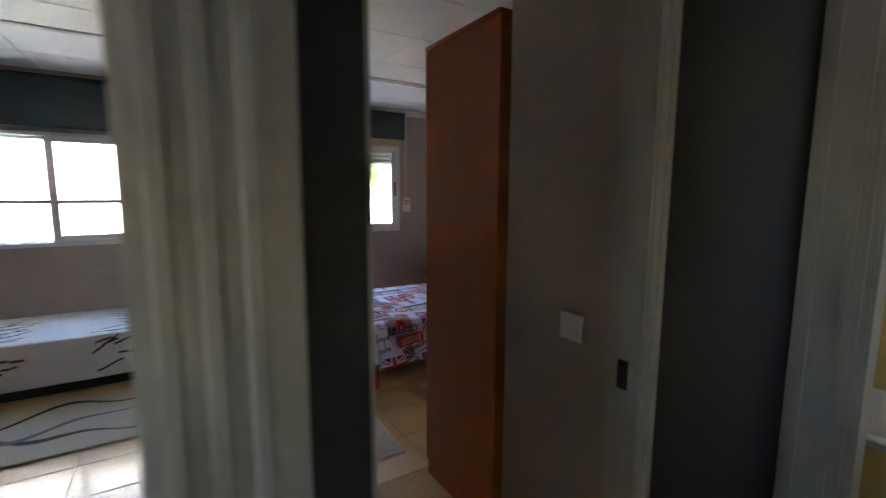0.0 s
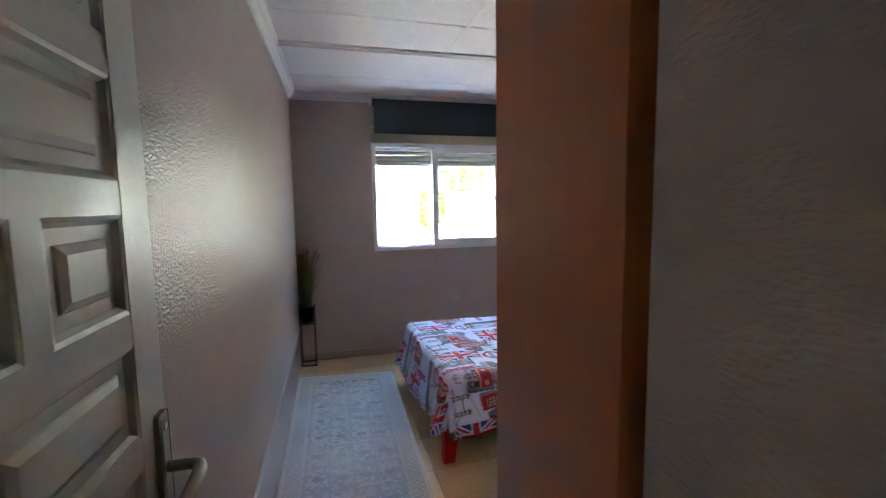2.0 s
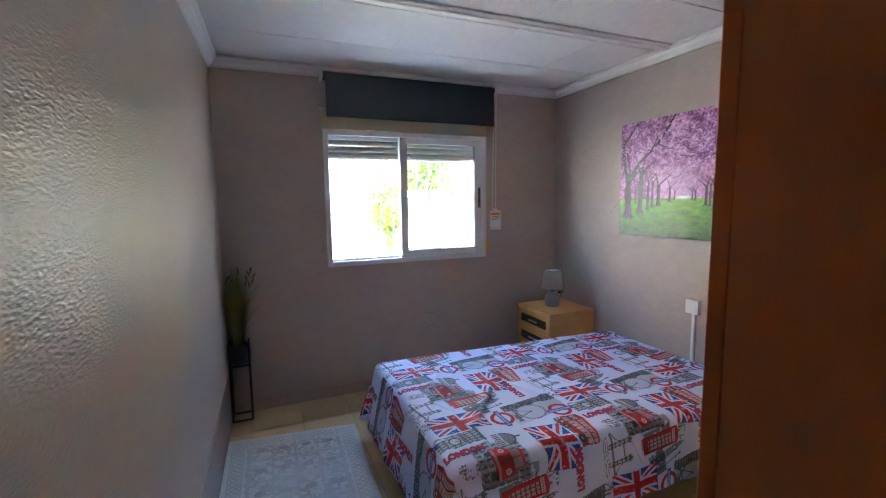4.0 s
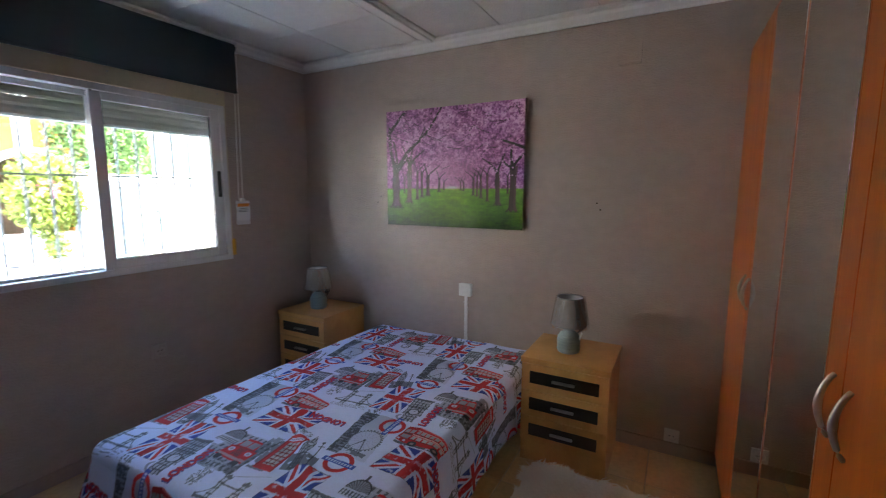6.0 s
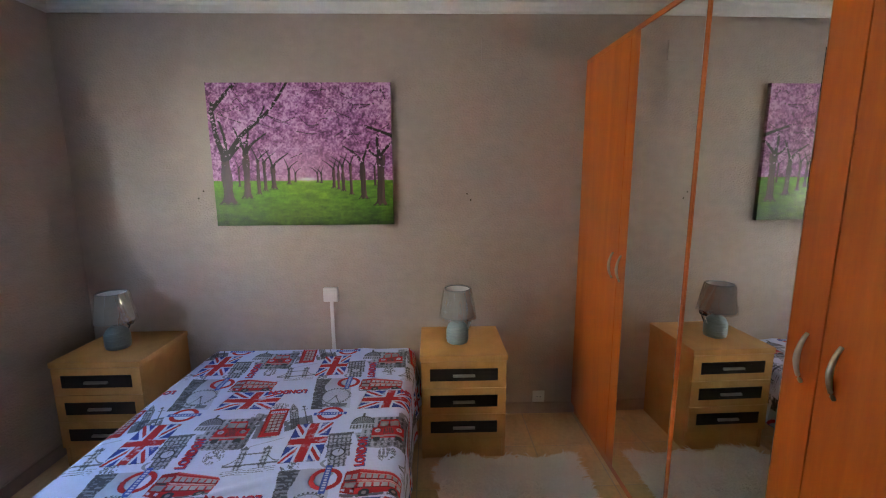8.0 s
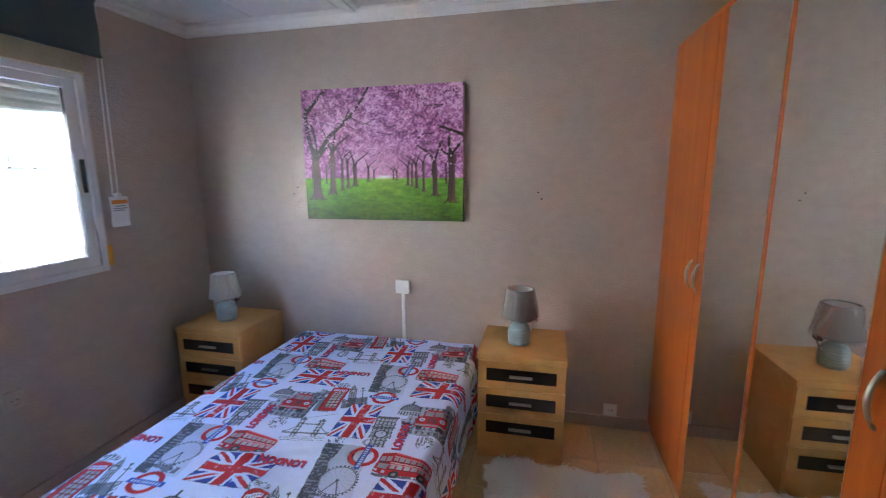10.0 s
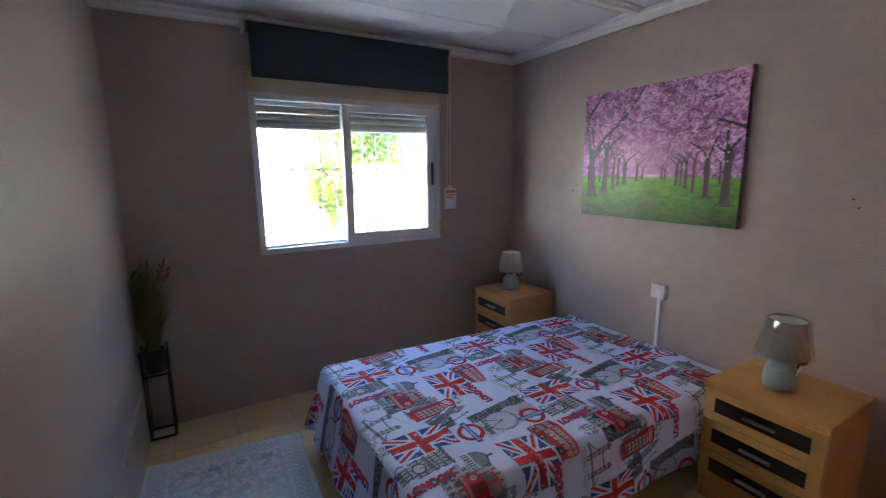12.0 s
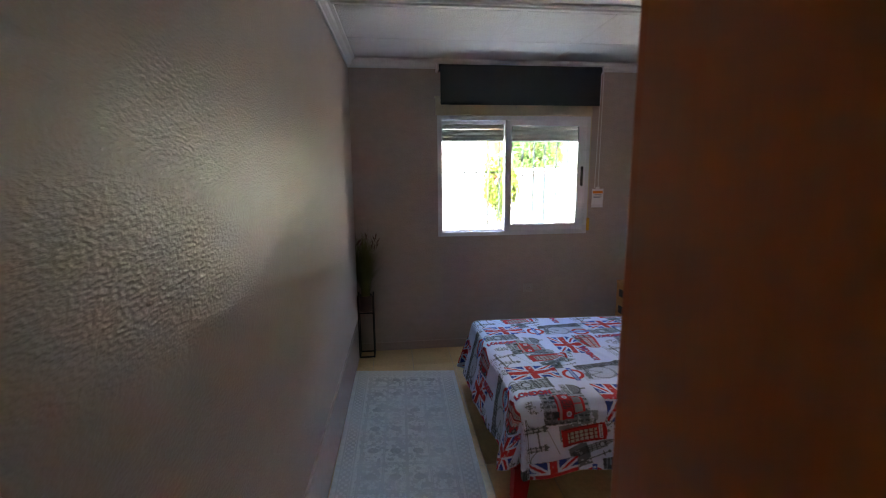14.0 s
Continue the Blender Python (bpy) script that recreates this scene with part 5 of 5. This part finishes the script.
# ---- rugs ----
def runner():
    nu, nv = 290, 840
    U, V = np.meshgrid(np.linspace(0, 1, nu), np.linspace(0, 1, nv), indexing="ij")
    u, v = U.ravel(), V.ravel()
    x, y = u * 0.72, v * 2.13
    base = np.array([0.75, 0.78, 0.77])
    dark = np.array([0.20, 0.22, 0.24])
    wear = grain(x * 4, y * 4, 91)
    f1, f2 = grain(x * 55, y * 55, 93, 3), grain(x * 120, y * 120, 95, 2)
    edge = np.minimum(np.minimum(x, 0.72 - x), np.minimum(y, 2.13 - y))
    ink = np.zeros_like(x)
    bx, by = (x - 0.36) % 0.118 - 0.059, (y - 0.08) % 0.20 - 0.10
    inner = edge > 0.105
    ink = np.where(inner & (f1 > 0.52), 0.55, ink)
    ink = np.where(inner & ((np.abs(np.abs(bx) - 0.055) < 0.003) | (np.abs(np.abs(by) - 0.094) < 0.003)), 0.5, ink)
    ink = np.where(inner & (np.hypot(bx, by * 1.3) < 0.024 + 0.012 * f1), 0.75, ink)
    band = (edge > 0.035) & (edge < 0.085)
    ink = np.where(band & (np.abs((x + y) * 28 % 1 - 0.5) + np.abs((x - y) * 28 % 1 - 0.5) < 0.55), 0.5, ink)
    ink = np.where((np.abs(edge - 0.030) < 0.003) | (np.abs(edge - 0.092) < 0.003), 0.45, ink)
    ink = ink * np.clip(0.25 + 1.3 * (wear - 0.25), 0.1, 1) * np.clip(f2 * 1.8, 0.3, 1)
    col = (base * (1 - ink[:, None]) + dark * ink[:, None]) * (0.86 + 0.28 * f2)[:, None]
    fl, fr, nl, nr = (np.array(p) for p in ((0.375, 4.375), (1.110, 4.285), (0.345, 2.19), (1.060, 2.135)))
    P = (nl[None] * (1 - u)[:, None] + nr[None] * u[:, None]) * (1 - v)[:, None] + (fl[None] * (1 - u)[:, None] + fr[None] * u[:, None]) * v[:, None]
    z = 0.0115 + 0.0015 * grain(x * 3, y * 3, 97, 2)
    z = np.where((U == 0) | (U == 1) | (V == 0) | (V == 1), 0.004, z.reshape(U.shape)).ravel()
    ob = sheet("runner_rug", np.column_stack([P, z]), nu, nv, col, RUGMAT)
    return tagged(ob, "faded grey-blue patterned runner rug on the tiles", "rug")


runner()


def fur_rug():
    ob = thing("fur_rug", "fluffy white long-pile rug on the floor beside the bed", "rug")
    x0, x1, y0, y1 = 1.46, 2.55, 2.10, 2.82
    bm = boxes((x0 + 0.03, y0 + 0.03, 0.002, x1 - 0.03, y1 - 0.03, 0.038), bevel=0.012)
    part("backing", bm, FUR, ob)
    rnd = np.random.RandomState(8)
    n = 34000
    px, py = rnd.uniform(x0 + 0.02, x1 - 0.02, n), rnd.uniform(y0 + 0.02, y1 - 0.02, n)
    dirx, diry = grain(px * 9, py * 9, 5, 2) - 0.5, grain(px * 9, py * 9, 6, 2) - 0.5
    a = np.arctan2(diry, dirx) + rnd.normal(0, 0.6, n)
    length, w = rnd.uniform(0.03, 0.05, n), rnd.uniform(0.0022, 0.0042, n)
    base = np.stack([px, py, np.full(n, 0.032)], 1)
    side = np.stack([-np.sin(a), np.cos(a), 0 * a], 1) * w[:, None]
    lean = np.stack([np.cos(a), np.sin(a), 0 * a], 1)
    midp = base + lean * (length * 0.5)[:, None] + np.array([0, 0, 1]) * (length * 0.36)[:, None]
    tip = base + lean * (length * 0.95)[:, None] + np.array([0, 0, 1]) * (length * rnd.uniform(0.2, 0.55, n))[:, None]
    verts = np.stack([base - side, base + side, midp + side * 0.8, midp - side * 0.8, tip], 1).reshape(-1, 3)
    k = np.arange(n)[:, None] * 5
    me = bpy.data.meshes.new("fur")
    me.from_pydata(verts.tolist(), [], (k + [0, 1, 2, 3]).tolist() + (k + [3, 2, 4]).tolist())
    me.materials.append(FUR)
    fur = tagged(new("fur", me), kind="stuff")
    fur.parent = ob
    return ob


fur_rug()

# ---- plant ----
planter = thing("plant_stand", "slim black metal plant stand in the corner", "plant stand")
SX0, SX1, SY0, SY1 = 0.383, 0.511, 4.628, 4.757
for x in (SX0, SX1 - 0.011):
    for y in (SY0, SY1 - 0.011):
        part("leg", boxes((x, y, 0, x + 0.011, y + 0.011, 0.52)), BLACK, planter)
for z in (0.0, 0.04, 0.37):
    if z == 0.04:
        continue
    part("ring", boxes((SX0 + 0.011, SY0, z, SX1 - 0.011, SY0 + 0.011, z + 0.011), (SX0 + 0.011, SY1 - 0.011, z, SX1 - 0.011, SY1, z + 0.011), (SX0, SY0 + 0.011, z, SX0 + 0.011, SY1 - 0.011, z + 0.011), (SX1 - 0.011, SY0 + 0.011, z, SX1, SY1 - 0.011, z + 0.011)), BLACK, planter)
pot = thing("potted_grass", "artificial tall green grass in a black pot on a metal stand", "plant")
PCX, PCY = (SX0 + SX1) / 2, (SY0 + SY1) / 2
bm = bmesh.new()
lathe(bm, [(0.040, 0.381), (0.052, 0.383), (0.0535, 0.50), (0.054, 0.51), (0.050, 0.51), (0.048, 0.495)], PCX, PCY)
part("pot", bm, BLACK, pot, smooth=True)
bm = bmesh.new()
lathe(bm, [(0.048, 0.485), (0.048, 0.495)], PCX, PCY)
part("soil", bm, SOIL, pot)


def blades(n, seed, low, high, spread, mat, name):
    rnd = random.Random(seed)
    bm = bmesh.new()
    for _ in range(n):
        a, r0 = rnd.uniform(0, 2 * math.pi), rnd.uniform(0, 0.035)
        h, lean, w = rnd.uniform(low, high), rnd.uniform(0.0, spread), rnd.uniform(0.0018, 0.0034)
        way, side = Vector((math.cos(a), math.sin(a), 0)), Vector((-math.sin(a), math.cos(a), 0))
        prev = None
        for j in range(6):
            f = j / 5
            p = Vector((PCX, PCY, 0.49)) + way * (r0 + lean * f**2.2) + Vector((0, 0, h * (f - 0.12 * f**3 * lean / 0.12)))
            p.x = max(p.x, XW + 0.008 + 0.01 * f)
            p.y = min(p.y, YN - 0.008)
            k = w * (1 - 0.85 * f)
            row = (bm.verts.new(p - side * k), bm.verts.new(p + side * k))
            if prev:
                bm.faces.new((prev[0], prev[1], row[1], row[0]))
            prev = row
    return tagged(part(name, bm, mat, pot), kind="stuff")


blades(900, 2, 0.22, 0.54, 0.17, GRASS, "grass_blade")
blades(70, 5, 0.42, 0.60, 0.20, GRASS, "grass_stem")
rnd = random.Random(9)
bm = bmesh.new()
for _ in range(12):
    a, h = rnd.uniform(-0.6, 2.6), rnd.uniform(0.38, 0.50)
    p = Vector((PCX + 0.10 * math.cos(a - 1.6), PCY - 0.05 + 0.03 * math.sin(a), 0.49 + h))
    p.x = max(p.x, XW + 0.02)
    q = p + Vector((rnd.uniform(-0.02, 0.05), rnd.uniform(-0.02, 0.02), 0.05))
    q.x = max(q.x, XW + 0.02)
    tube(bm, [p, (p + q) / 2 + Vector((0, 0, 0.006)), q], [0.002, 0.006, 0.001], 6)
part("seed_head", bm, SEED, pot, "brown feathery seed heads")

# ---- the other bedroom, seen through its doorway ----
sliding_window("window_2", OX0, OX1, 0.955, 1.86, -0.745, "white aluminium window of the other bedroom")
w2 = bpy.data.objects["window_2"]
part("cross_bar", boxes((OX0 + 0.036, YN - 0.006, 1.30, OX1 - 0.036, YN + 0.02, 1.33), bevel=0.003), WHITEPVC, w2)
b2 = thing("roller_blind", "dark fabric roller blind rolled up over the other window", "blind")
part("fabric", boxes((OX0 - 0.02, 4.640, 1.88, OX1 + 0.0, 4.645, 2.24)), BLIND, b2)
bm = bmesh.new()
tube(bm, [(OX0 - 0.02, 4.67, 2.25), (OX1, 4.67, 2.25)], 0.028, 16)
part("roll", bm, BLIND, b2, smooth=True)
part("bracket", boxes((OX1, 4.655, 2.225, OX1 + 0.016, YN, 2.29)), WHITEPVC, b2)
part("bracket", boxes((OX0 - 0.036, 4.655, 2.225, OX0 - 0.02, YN, 2.29)), WHITEPVC, b2)


def daybed():
    d = thing("daybed", "single bed with a white cover printed with black twigs", "bed")
    part("base", boxes((-1.95, 3.97, 0.02, -0.02, 4.68, 0.13)), DARKBASE, d)
    s, t = np.linspace(-2.0, 0.02, 260), np.linspace(0, 1.12, 150)
    S, T = np.meshgrid(s, t, indexing="ij")
    Y = np.where(T < 0.30, 3.925 - 0.01 * np.sin(T * 9), 3.925 + np.clip(T - 0.30, 0, None))
    Z = np.where(T < 0.30, 0.10 + T, 0.405) + 0.01 * (grain(S * 4, T * 4, 3, 2) - 0.5)
    u, v = S.ravel(), T.ravel()
    col = np.tile([0.72, 0.72, 0.74], (len(u), 1))
    rnd2 = random.Random(12)
    for _ in range(60):
        cx, cy = rnd2.choice((-0.32, -1.0, -1.7)) + rnd2.uniform(-0.12, 0.12), rnd2.uniform(0.05, 1.0)
        a, ln = rnd2.uniform(-0.5, 0.9), rnd2.uniform(0.06, 0.2)
        du, dv = u - cx, v - cy
        along, off = du * math.cos(a) + dv * math.sin(a), -du * math.sin(a) + dv * math.cos(a)
        hit = (np.abs(along) < ln / 2) & (np.abs(off) < 0.007)
        col = np.where(hit[:, None], 0.03, col)
    ob = sheet("cover", np.stack([S, Y, Z], -1), 260, 150, col, CLOTH)
    ob.parent = d
    return d


daybed()


def swirl_rug():
    nu, nv = 220, 130
    U, V = np.meshgrid(np.linspace(0, 1, nu), np.linspace(0, 1, nv), indexing="ij")
    x, y = -1.9 + 1.82 * U.ravel(), 3.06 + 0.74 * V.ravel()
    col = np.tile([0.56, 0.52, 0.43], (len(x), 1))
    for k, c in ((0, 0.10), (1, 0.24), (2, 0.06)):
        f = 3.30 + 0.16 * k + 0.09 * np.sin(x * 5 + 2 * k) + 0.05 * np.sin(x * 11 + k)
        col = np.where((np.abs(y - f) < 0.016 + 0.008 * np.sin(x * 7))[:, None], np.array([c, c * 0.8, c * 0.7]), col)
    z = np.where((U == 0) | (U == 1) | (V == 0) | (V == 1), 0.004, 0.016).ravel()
    return tagged(sheet("swirl_rug", np.column_stack([x, y, z]), nu, nv, col, RUGMAT), "cream rug with dark branching lines in the other bedroom", "rug")


swirl_rug()

# ---- bathroom, seen through its doorway ----
bath = thing("bathtub", "white enamel bathtub along the yellow tiled wall", "bathtub")
part("apron", boxes((2.335, -0.60, 0.0, 2.355, 1.20, 0.42)), YELLOWTILE, bath, "yellow tiled bath panel")
bm = bmesh.new()
shell = [[(2.315 + i, -0.62 + i, z), (2.945 - i * 0.4, -0.62 + i, z), (2.945 - i * 0.4, 1.205 - i, z), (2.315 + i, 1.205 - i, z)]
         for i, z in ((0.0, 0.425), (0.0, 0.448), (0.008, 0.455), (0.05, 0.455), (0.065, 0.445), (0.10, 0.30), (0.15, 0.14), (0.20, 0.12))]
loops = [[bm.verts.new(p) for p in ring] for ring in shell]
for a, b in zip(loops, loops[1:]):
    for k in range(4):
        bm.faces.new((a[k], a[(k + 1) % 4], b[(k + 1) % 4], b[k]))
bm.faces.new(loops[-1])
part("shell", bm, ENAMEL, bath)
bm = bmesh.new()
tube(bm, [(2.36, -1.2, 1.99), (2.36, 1.21, 1.99)], 0.011, 12)
solo("shower_rail", bm, STEEL, "chrome shower rail over the bathtub", "rail", smooth=True)
spray = thing("tile_motif", "faded yellow and orange flowers painted on the bathroom tiles", "decoration")
for (y, z), mat in (((0.60, 1.385), AMBER), ((0.715, 1.365), OCHRE), ((0.545, 1.365), AMBER)):
    bm = bmesh.new()
    for k in range(5):
        a = k * 1.2566
        lathe(bm, [(0.013, 0), (0.012, 0.001)], 0.015 * math.cos(a), 0.015 * math.sin(a), 10)
    bmesh.ops.transform(bm, matrix=Matrix.Translation((2.9435, y, z)) @ pose(0, 0, 0, 0, -90, 0), verts=bm.verts)
    part("petal", bm, mat, spray)
bm = bmesh.new()
for k, (a, b) in enumerate((((0.60, 1.37), (0.72, 1.32)), ((0.715, 1.35), (0.64, 1.31)), ((0.545, 1.35), (0.63, 1.315)), ((0.66, 1.40), (0.60, 1.36)))):
    tube(bm, [(2.9425, a[0], a[1]), (2.9425, (a[0] + b[0]) / 2, (a[1] + b[1]) / 2 - 0.012), (2.9425, b[0], b[1])], 0.0018, 5)
part("stem", bm, GREYINK, spray)

# ---- outside ----
structure("boundary_wall", boxes((-6, 6.6, -0.12, 1.76, 6.8, 2.08), (2.17, 6.38, -0.12, 12, 6.52, 1.47), (1.76, 6.45, -0.12, 2.17, 6.62, 1.07), (2.15, 6.35, 1.47, 12, 6.55, 1.53)), STREETWHITE, "white rendered garden wall across from the window")
gate = thing("metal_gate", "pale painted sheet metal gate in the white wall", "gate")
part("sheet", boxes((2.30, 6.35, 0.0, 2.58, 6.377, 1.43), bevel=0.004), GREYFENCE, gate)
for x in (2.31, 2.44, 2.55):
    part("rib", boxes((x, 6.337, 0.0, x + 0.02, 6.351, 1.43)), GREYFENCE, gate)
hose = thing("garden_hose", "thin green garden hoses hanging from two wall taps", "hose")
for x in (2.66, 2.73):
    bm = bmesh.new()
    tube(bm, [(x, 6.382, 1.215), (x, 6.335, 1.215), (x, 6.32, 1.20)], [0.016, 0.014, 0.010], 10)
    box(bm, x - 0.016, 6.325, 1.225, x + 0.016, 6.337, 1.237, bevel=0.003)
    part("tap", bm, GREYFENCE, hose, "dull grey metal tap")
    bm = bmesh.new()
    tube(bm, [(x, 6.32, 1.20), (x + 0.004, 6.31, 1.12), (x - 0.004, 6.325, 0.95), (x + 0.006, 6.33, 0.70), (x - 0.01, 6.32, 0.30), (x, 6.30, -0.11)], 0.0075, 8)
    part("tube", bm, HOSEGREEN, hose, smooth=True)
fence = thing("slat_fence", "grey-green slatted fence above the white wall", "fence")
for k in range(40):
    part("slat", boxes((2.76 + k * 0.12, 6.43, 1.53, 2.865 + k * 0.12, 6.45, 2.25)), GREYFENCE, fence)


def leaves(bm, n, seed, centre, size, leaf):
    rnd3 = random.Random(seed)
    for _ in range(n):
        while True:
            p = Vector((rnd3.uniform(-1, 1), rnd3.uniform(-1, 1), rnd3.uniform(-1, 1)))
            if 0.35 < p.length < 1.0 + 0.25 * noise.noise(p * 2.5 + Vector((seed, 0, 0))):
                break
        c = Vector(centre) + Vector((p.x * size[0], p.y * size[1], p.z * size[2]))
        e = Euler((rnd3.uniform(0, 6.3), rnd3.uniform(0, 6.3), rnd3.uniform(0, 6.3))).to_matrix()
        k = leaf * rnd3.uniform(0.6, 1.3)
        bm.faces.new([bm.verts.new(c + e @ Vector(q) * k) for q in ((-1, 0, 0), (0, -0.45, 0.1), (1, 0, 0), (0, 0.45, 0.1))])


hedge = thing("hedge", "bright green flowering hedge over a low white wall", "hedge")
bm = bmesh.new()
leaves(bm, 5200, 3, (1.98, 6.44, 1.36), (0.24, 0.18, 0.32), 0.019)
leaves(bm, 260, 4, (2.0, 6.40, 0.97), (0.09, 0.06, 0.10), 0.018)
tagged(part("leaf", bm, LEAF, hedge), kind="stuff")
bm = bmesh.new()
for k in range(5):
    tube(bm, [(1.86 + 0.06 * k, 6.66, -0.12), (1.88 + 0.05 * k, 6.66, 0.9), (1.86 + 0.06 * k, 6.48, 1.4)], [0.012, 0.009, 0.004], 6)
part("stem", bm, BARK, hedge)
bm = bmesh.new()
leaves(bm, 40, 7, (1.93, 6.25, 1.40), (0.08, 0.03, 0.07), 0.014)
part("blossom", bm, PINK, hedge, "small pink flowers")

creeper = thing("climbing_plant", "leafy green creeper growing over the garden wall", "plant")
bm = bmesh.new()
leaves(bm, 4200, 17, (2.42, 6.60, 1.88), (0.38, 0.10, 0.40), 0.024)
tagged(part("leaf", bm, LEAFDARK, creeper), kind="stuff")
bm = bmesh.new()
for k in range(4):
    tube(bm, [(2.25 + 0.1 * k, 6.60, -0.12), (2.26 + 0.1 * k, 6.61, 1.2), (2.22 + 0.12 * k, 6.60, 2.0)], [0.016, 0.012, 0.005], 6)
part("stem", bm, BARK, creeper)


def tree(x, y, h, seed):
    t = thing("tree", "leafy green tree behind the street wall", "tree", (x, y, -0.12))
    bm = bmesh.new()
    tube(bm, [(0, 0, 0), (0.05, 0, h * 0.3), (0.0, 0.05, h * 0.6), (0.05, 0, h * 0.85)], [0.14, 0.11, 0.08, 0.03], 8)
    rnd4 = random.Random(seed)
    for _ in range(7):
        a = rnd4.uniform(0, 6.28)
        z = h * rnd4.uniform(0.35, 0.65)
        tube(bm, [(0, 0, z), (0.5 * math.cos(a), 0.5 * math.sin(a), z + 0.4), (1.0 * math.cos(a), 1.0 * math.sin(a), z + 0.9)], [0.05, 0.03, 0.01], 6)
    part("trunk", bm, BARK, t)
    bm = bmesh.new()
    for k in range(8):
        leaves(bm, 700, seed * 10 + k, (rnd4.uniform(-1.0, 1.0), rnd4.uniform(-0.8, 0.8), h * rnd4.uniform(0.45, 0.95)), (0.7, 0.7, 0.55), 0.07)
    tagged(part("crown", bm, LEAFDARK, t), kind="stuff")


tree(5.6, 10.2, 2.9, 2)
tree(6.9, 10.2, 4.0, 3)
tree(-2.6, 11.0, 4.5, 4)


def arch_house():
    h = thing("house", "orange rendered house with an arched porch across the street", "house")
    x0, x1, y0, y1, top = 3.0, 7.4, 12.0, 17.0, 4.4
    a0, a1, spring = 3.2, 4.5, 1.60
    mid, rad = (a0 + a1) / 2, (a1 - a0) / 2
    arc = [(mid + rad * math.cos(math.pi * k / 16), spring + 0.62 * rad * math.sin(math.pi * k / 16)) for k in range(17)]
    bm = bmesh.new()
    prism(bm, [(x0, -0.12), (a0, -0.12)] + arc[::-1] + [(a1, -0.12), (x1, -0.12), (x1, top), (x0, top)], "y", y0, y0 + 0.3)
    part("wall", bm, OCHRE, h)
    part("wall", boxes((x0, y0 + 1.8, -0.12, x1, y0 + 2.0, top), (x0, y0 + 0.3, -0.12, x0 + 0.2, y1, top), (x1 - 0.2, y0 + 0.3, -0.12, x1, y1, top)), OCHRE, h)
    bm = bmesh.new()
    out = [(mid + (rad + 0.12) * math.cos(math.pi * k / 16), spring + (0.62 * rad + 0.12) * math.sin(math.pi * k / 16)) for k in range(17)]
    prism(bm, arc + out[::-1], "y", y0 - 0.03, y0)
    part("arch_trim", bm, STREETWHITE, h, "white arch moulding")
    part("roof", boxes((x0 - 0.3, y0 - 0.3, top, x1 + 0.3, y1, top + 0.15), (x0, y0 + 0.2, top + 0.15, x1, y1, top + 0.9), bevel=0.05), ROOFTILE, h)
    # overhang above the view, added to cast shade on the orange front
    part("shade_slab", boxes((x0, y0 - 1.7, 2.95, x1, y0, 3.1), bevel=0.02), ROOFTILE, h)
    for px in (x0 + 0.1, x1 - 0.3):
        part("porch_post", boxes((px, y0 - 1.65, -0.12, px + 0.14, y0 - 1.51, 2.95), bevel=0.01), STREETWHITE, h)
    part("door", boxes((mid - 0.45, y0 + 1.77, -0.12, mid + 0.45, y0 + 1.8, 2.0)), BARK, h)
    return h


arch_house()
facade = thing("white_house", "white rendered house across the street", "house")
part("wall", boxes((-9, 12.0, -0.12, 2.99, 17, 5.5)), STREETWHITE, facade)
part("roof", boxes((-9.3, 11.7, 5.5, 2.69, 17, 5.7)), ROOFTILE, facade)
for x in (-6.5, -3.5, -0.9):
    win = part("window", boxes((x, 11.96, 1.0, x + 1.1, 12.0, 2.3)), WENGE, facade)
    part("sill", boxes((x - 0.08, 11.9, 0.94, x + 1.18, 12.0, 1.0)), STREETWHITE, win)

# ---- floor tiles ----
T = 0.31
bm = bmesh.new()
box(bm, 0, 0, -0.008, T - 0.005, T - 0.005, 0.0, bevel=0.0018)
tile_me = mesh_of("tile", bm, TILE)
floor = bpy.data.objects["floor"]
for i in range(-11, 10):
    for j in range(-15, 6):
        x, y = 1.12 + i * T, 3.213 + j * T
        inside = (XW - 0.31 < x < XE and 0.5 < y < YN) or (-2.0 < x < XW and 0.4 < y < YN) or (-1.2 < x < 3.4 and -1.0 < y < 0.9)
        if inside:
            ob = new("tile", tile_me)
            ob.parent = floor
            ob.matrix_basis = Matrix.Translation((x + 0.0025, y + 0.0025, 0.0005))

# glazed wall tiles of the bathroom
bm = bmesh.new()
box(bm, -0.006, 0, 0, 0.0, 0.297, 0.197, bevel=0.0015)
glaze_me = mesh_of("wall_tile", bm, YELLOWTILE)
east = bpy.data.objects["wall_bath_east"]
for i in range(6):
    for j in range(12):
        y0 = 0.665 + (i - 4) * 0.30
        if y0 + 0.3 < YB - 0.16:
            ob = new("wall_tile", glaze_me)
            ob.parent = east
            ob.matrix_basis = Matrix.Translation((2.95, y0 + 0.0015, 0.016 + j * 0.20))
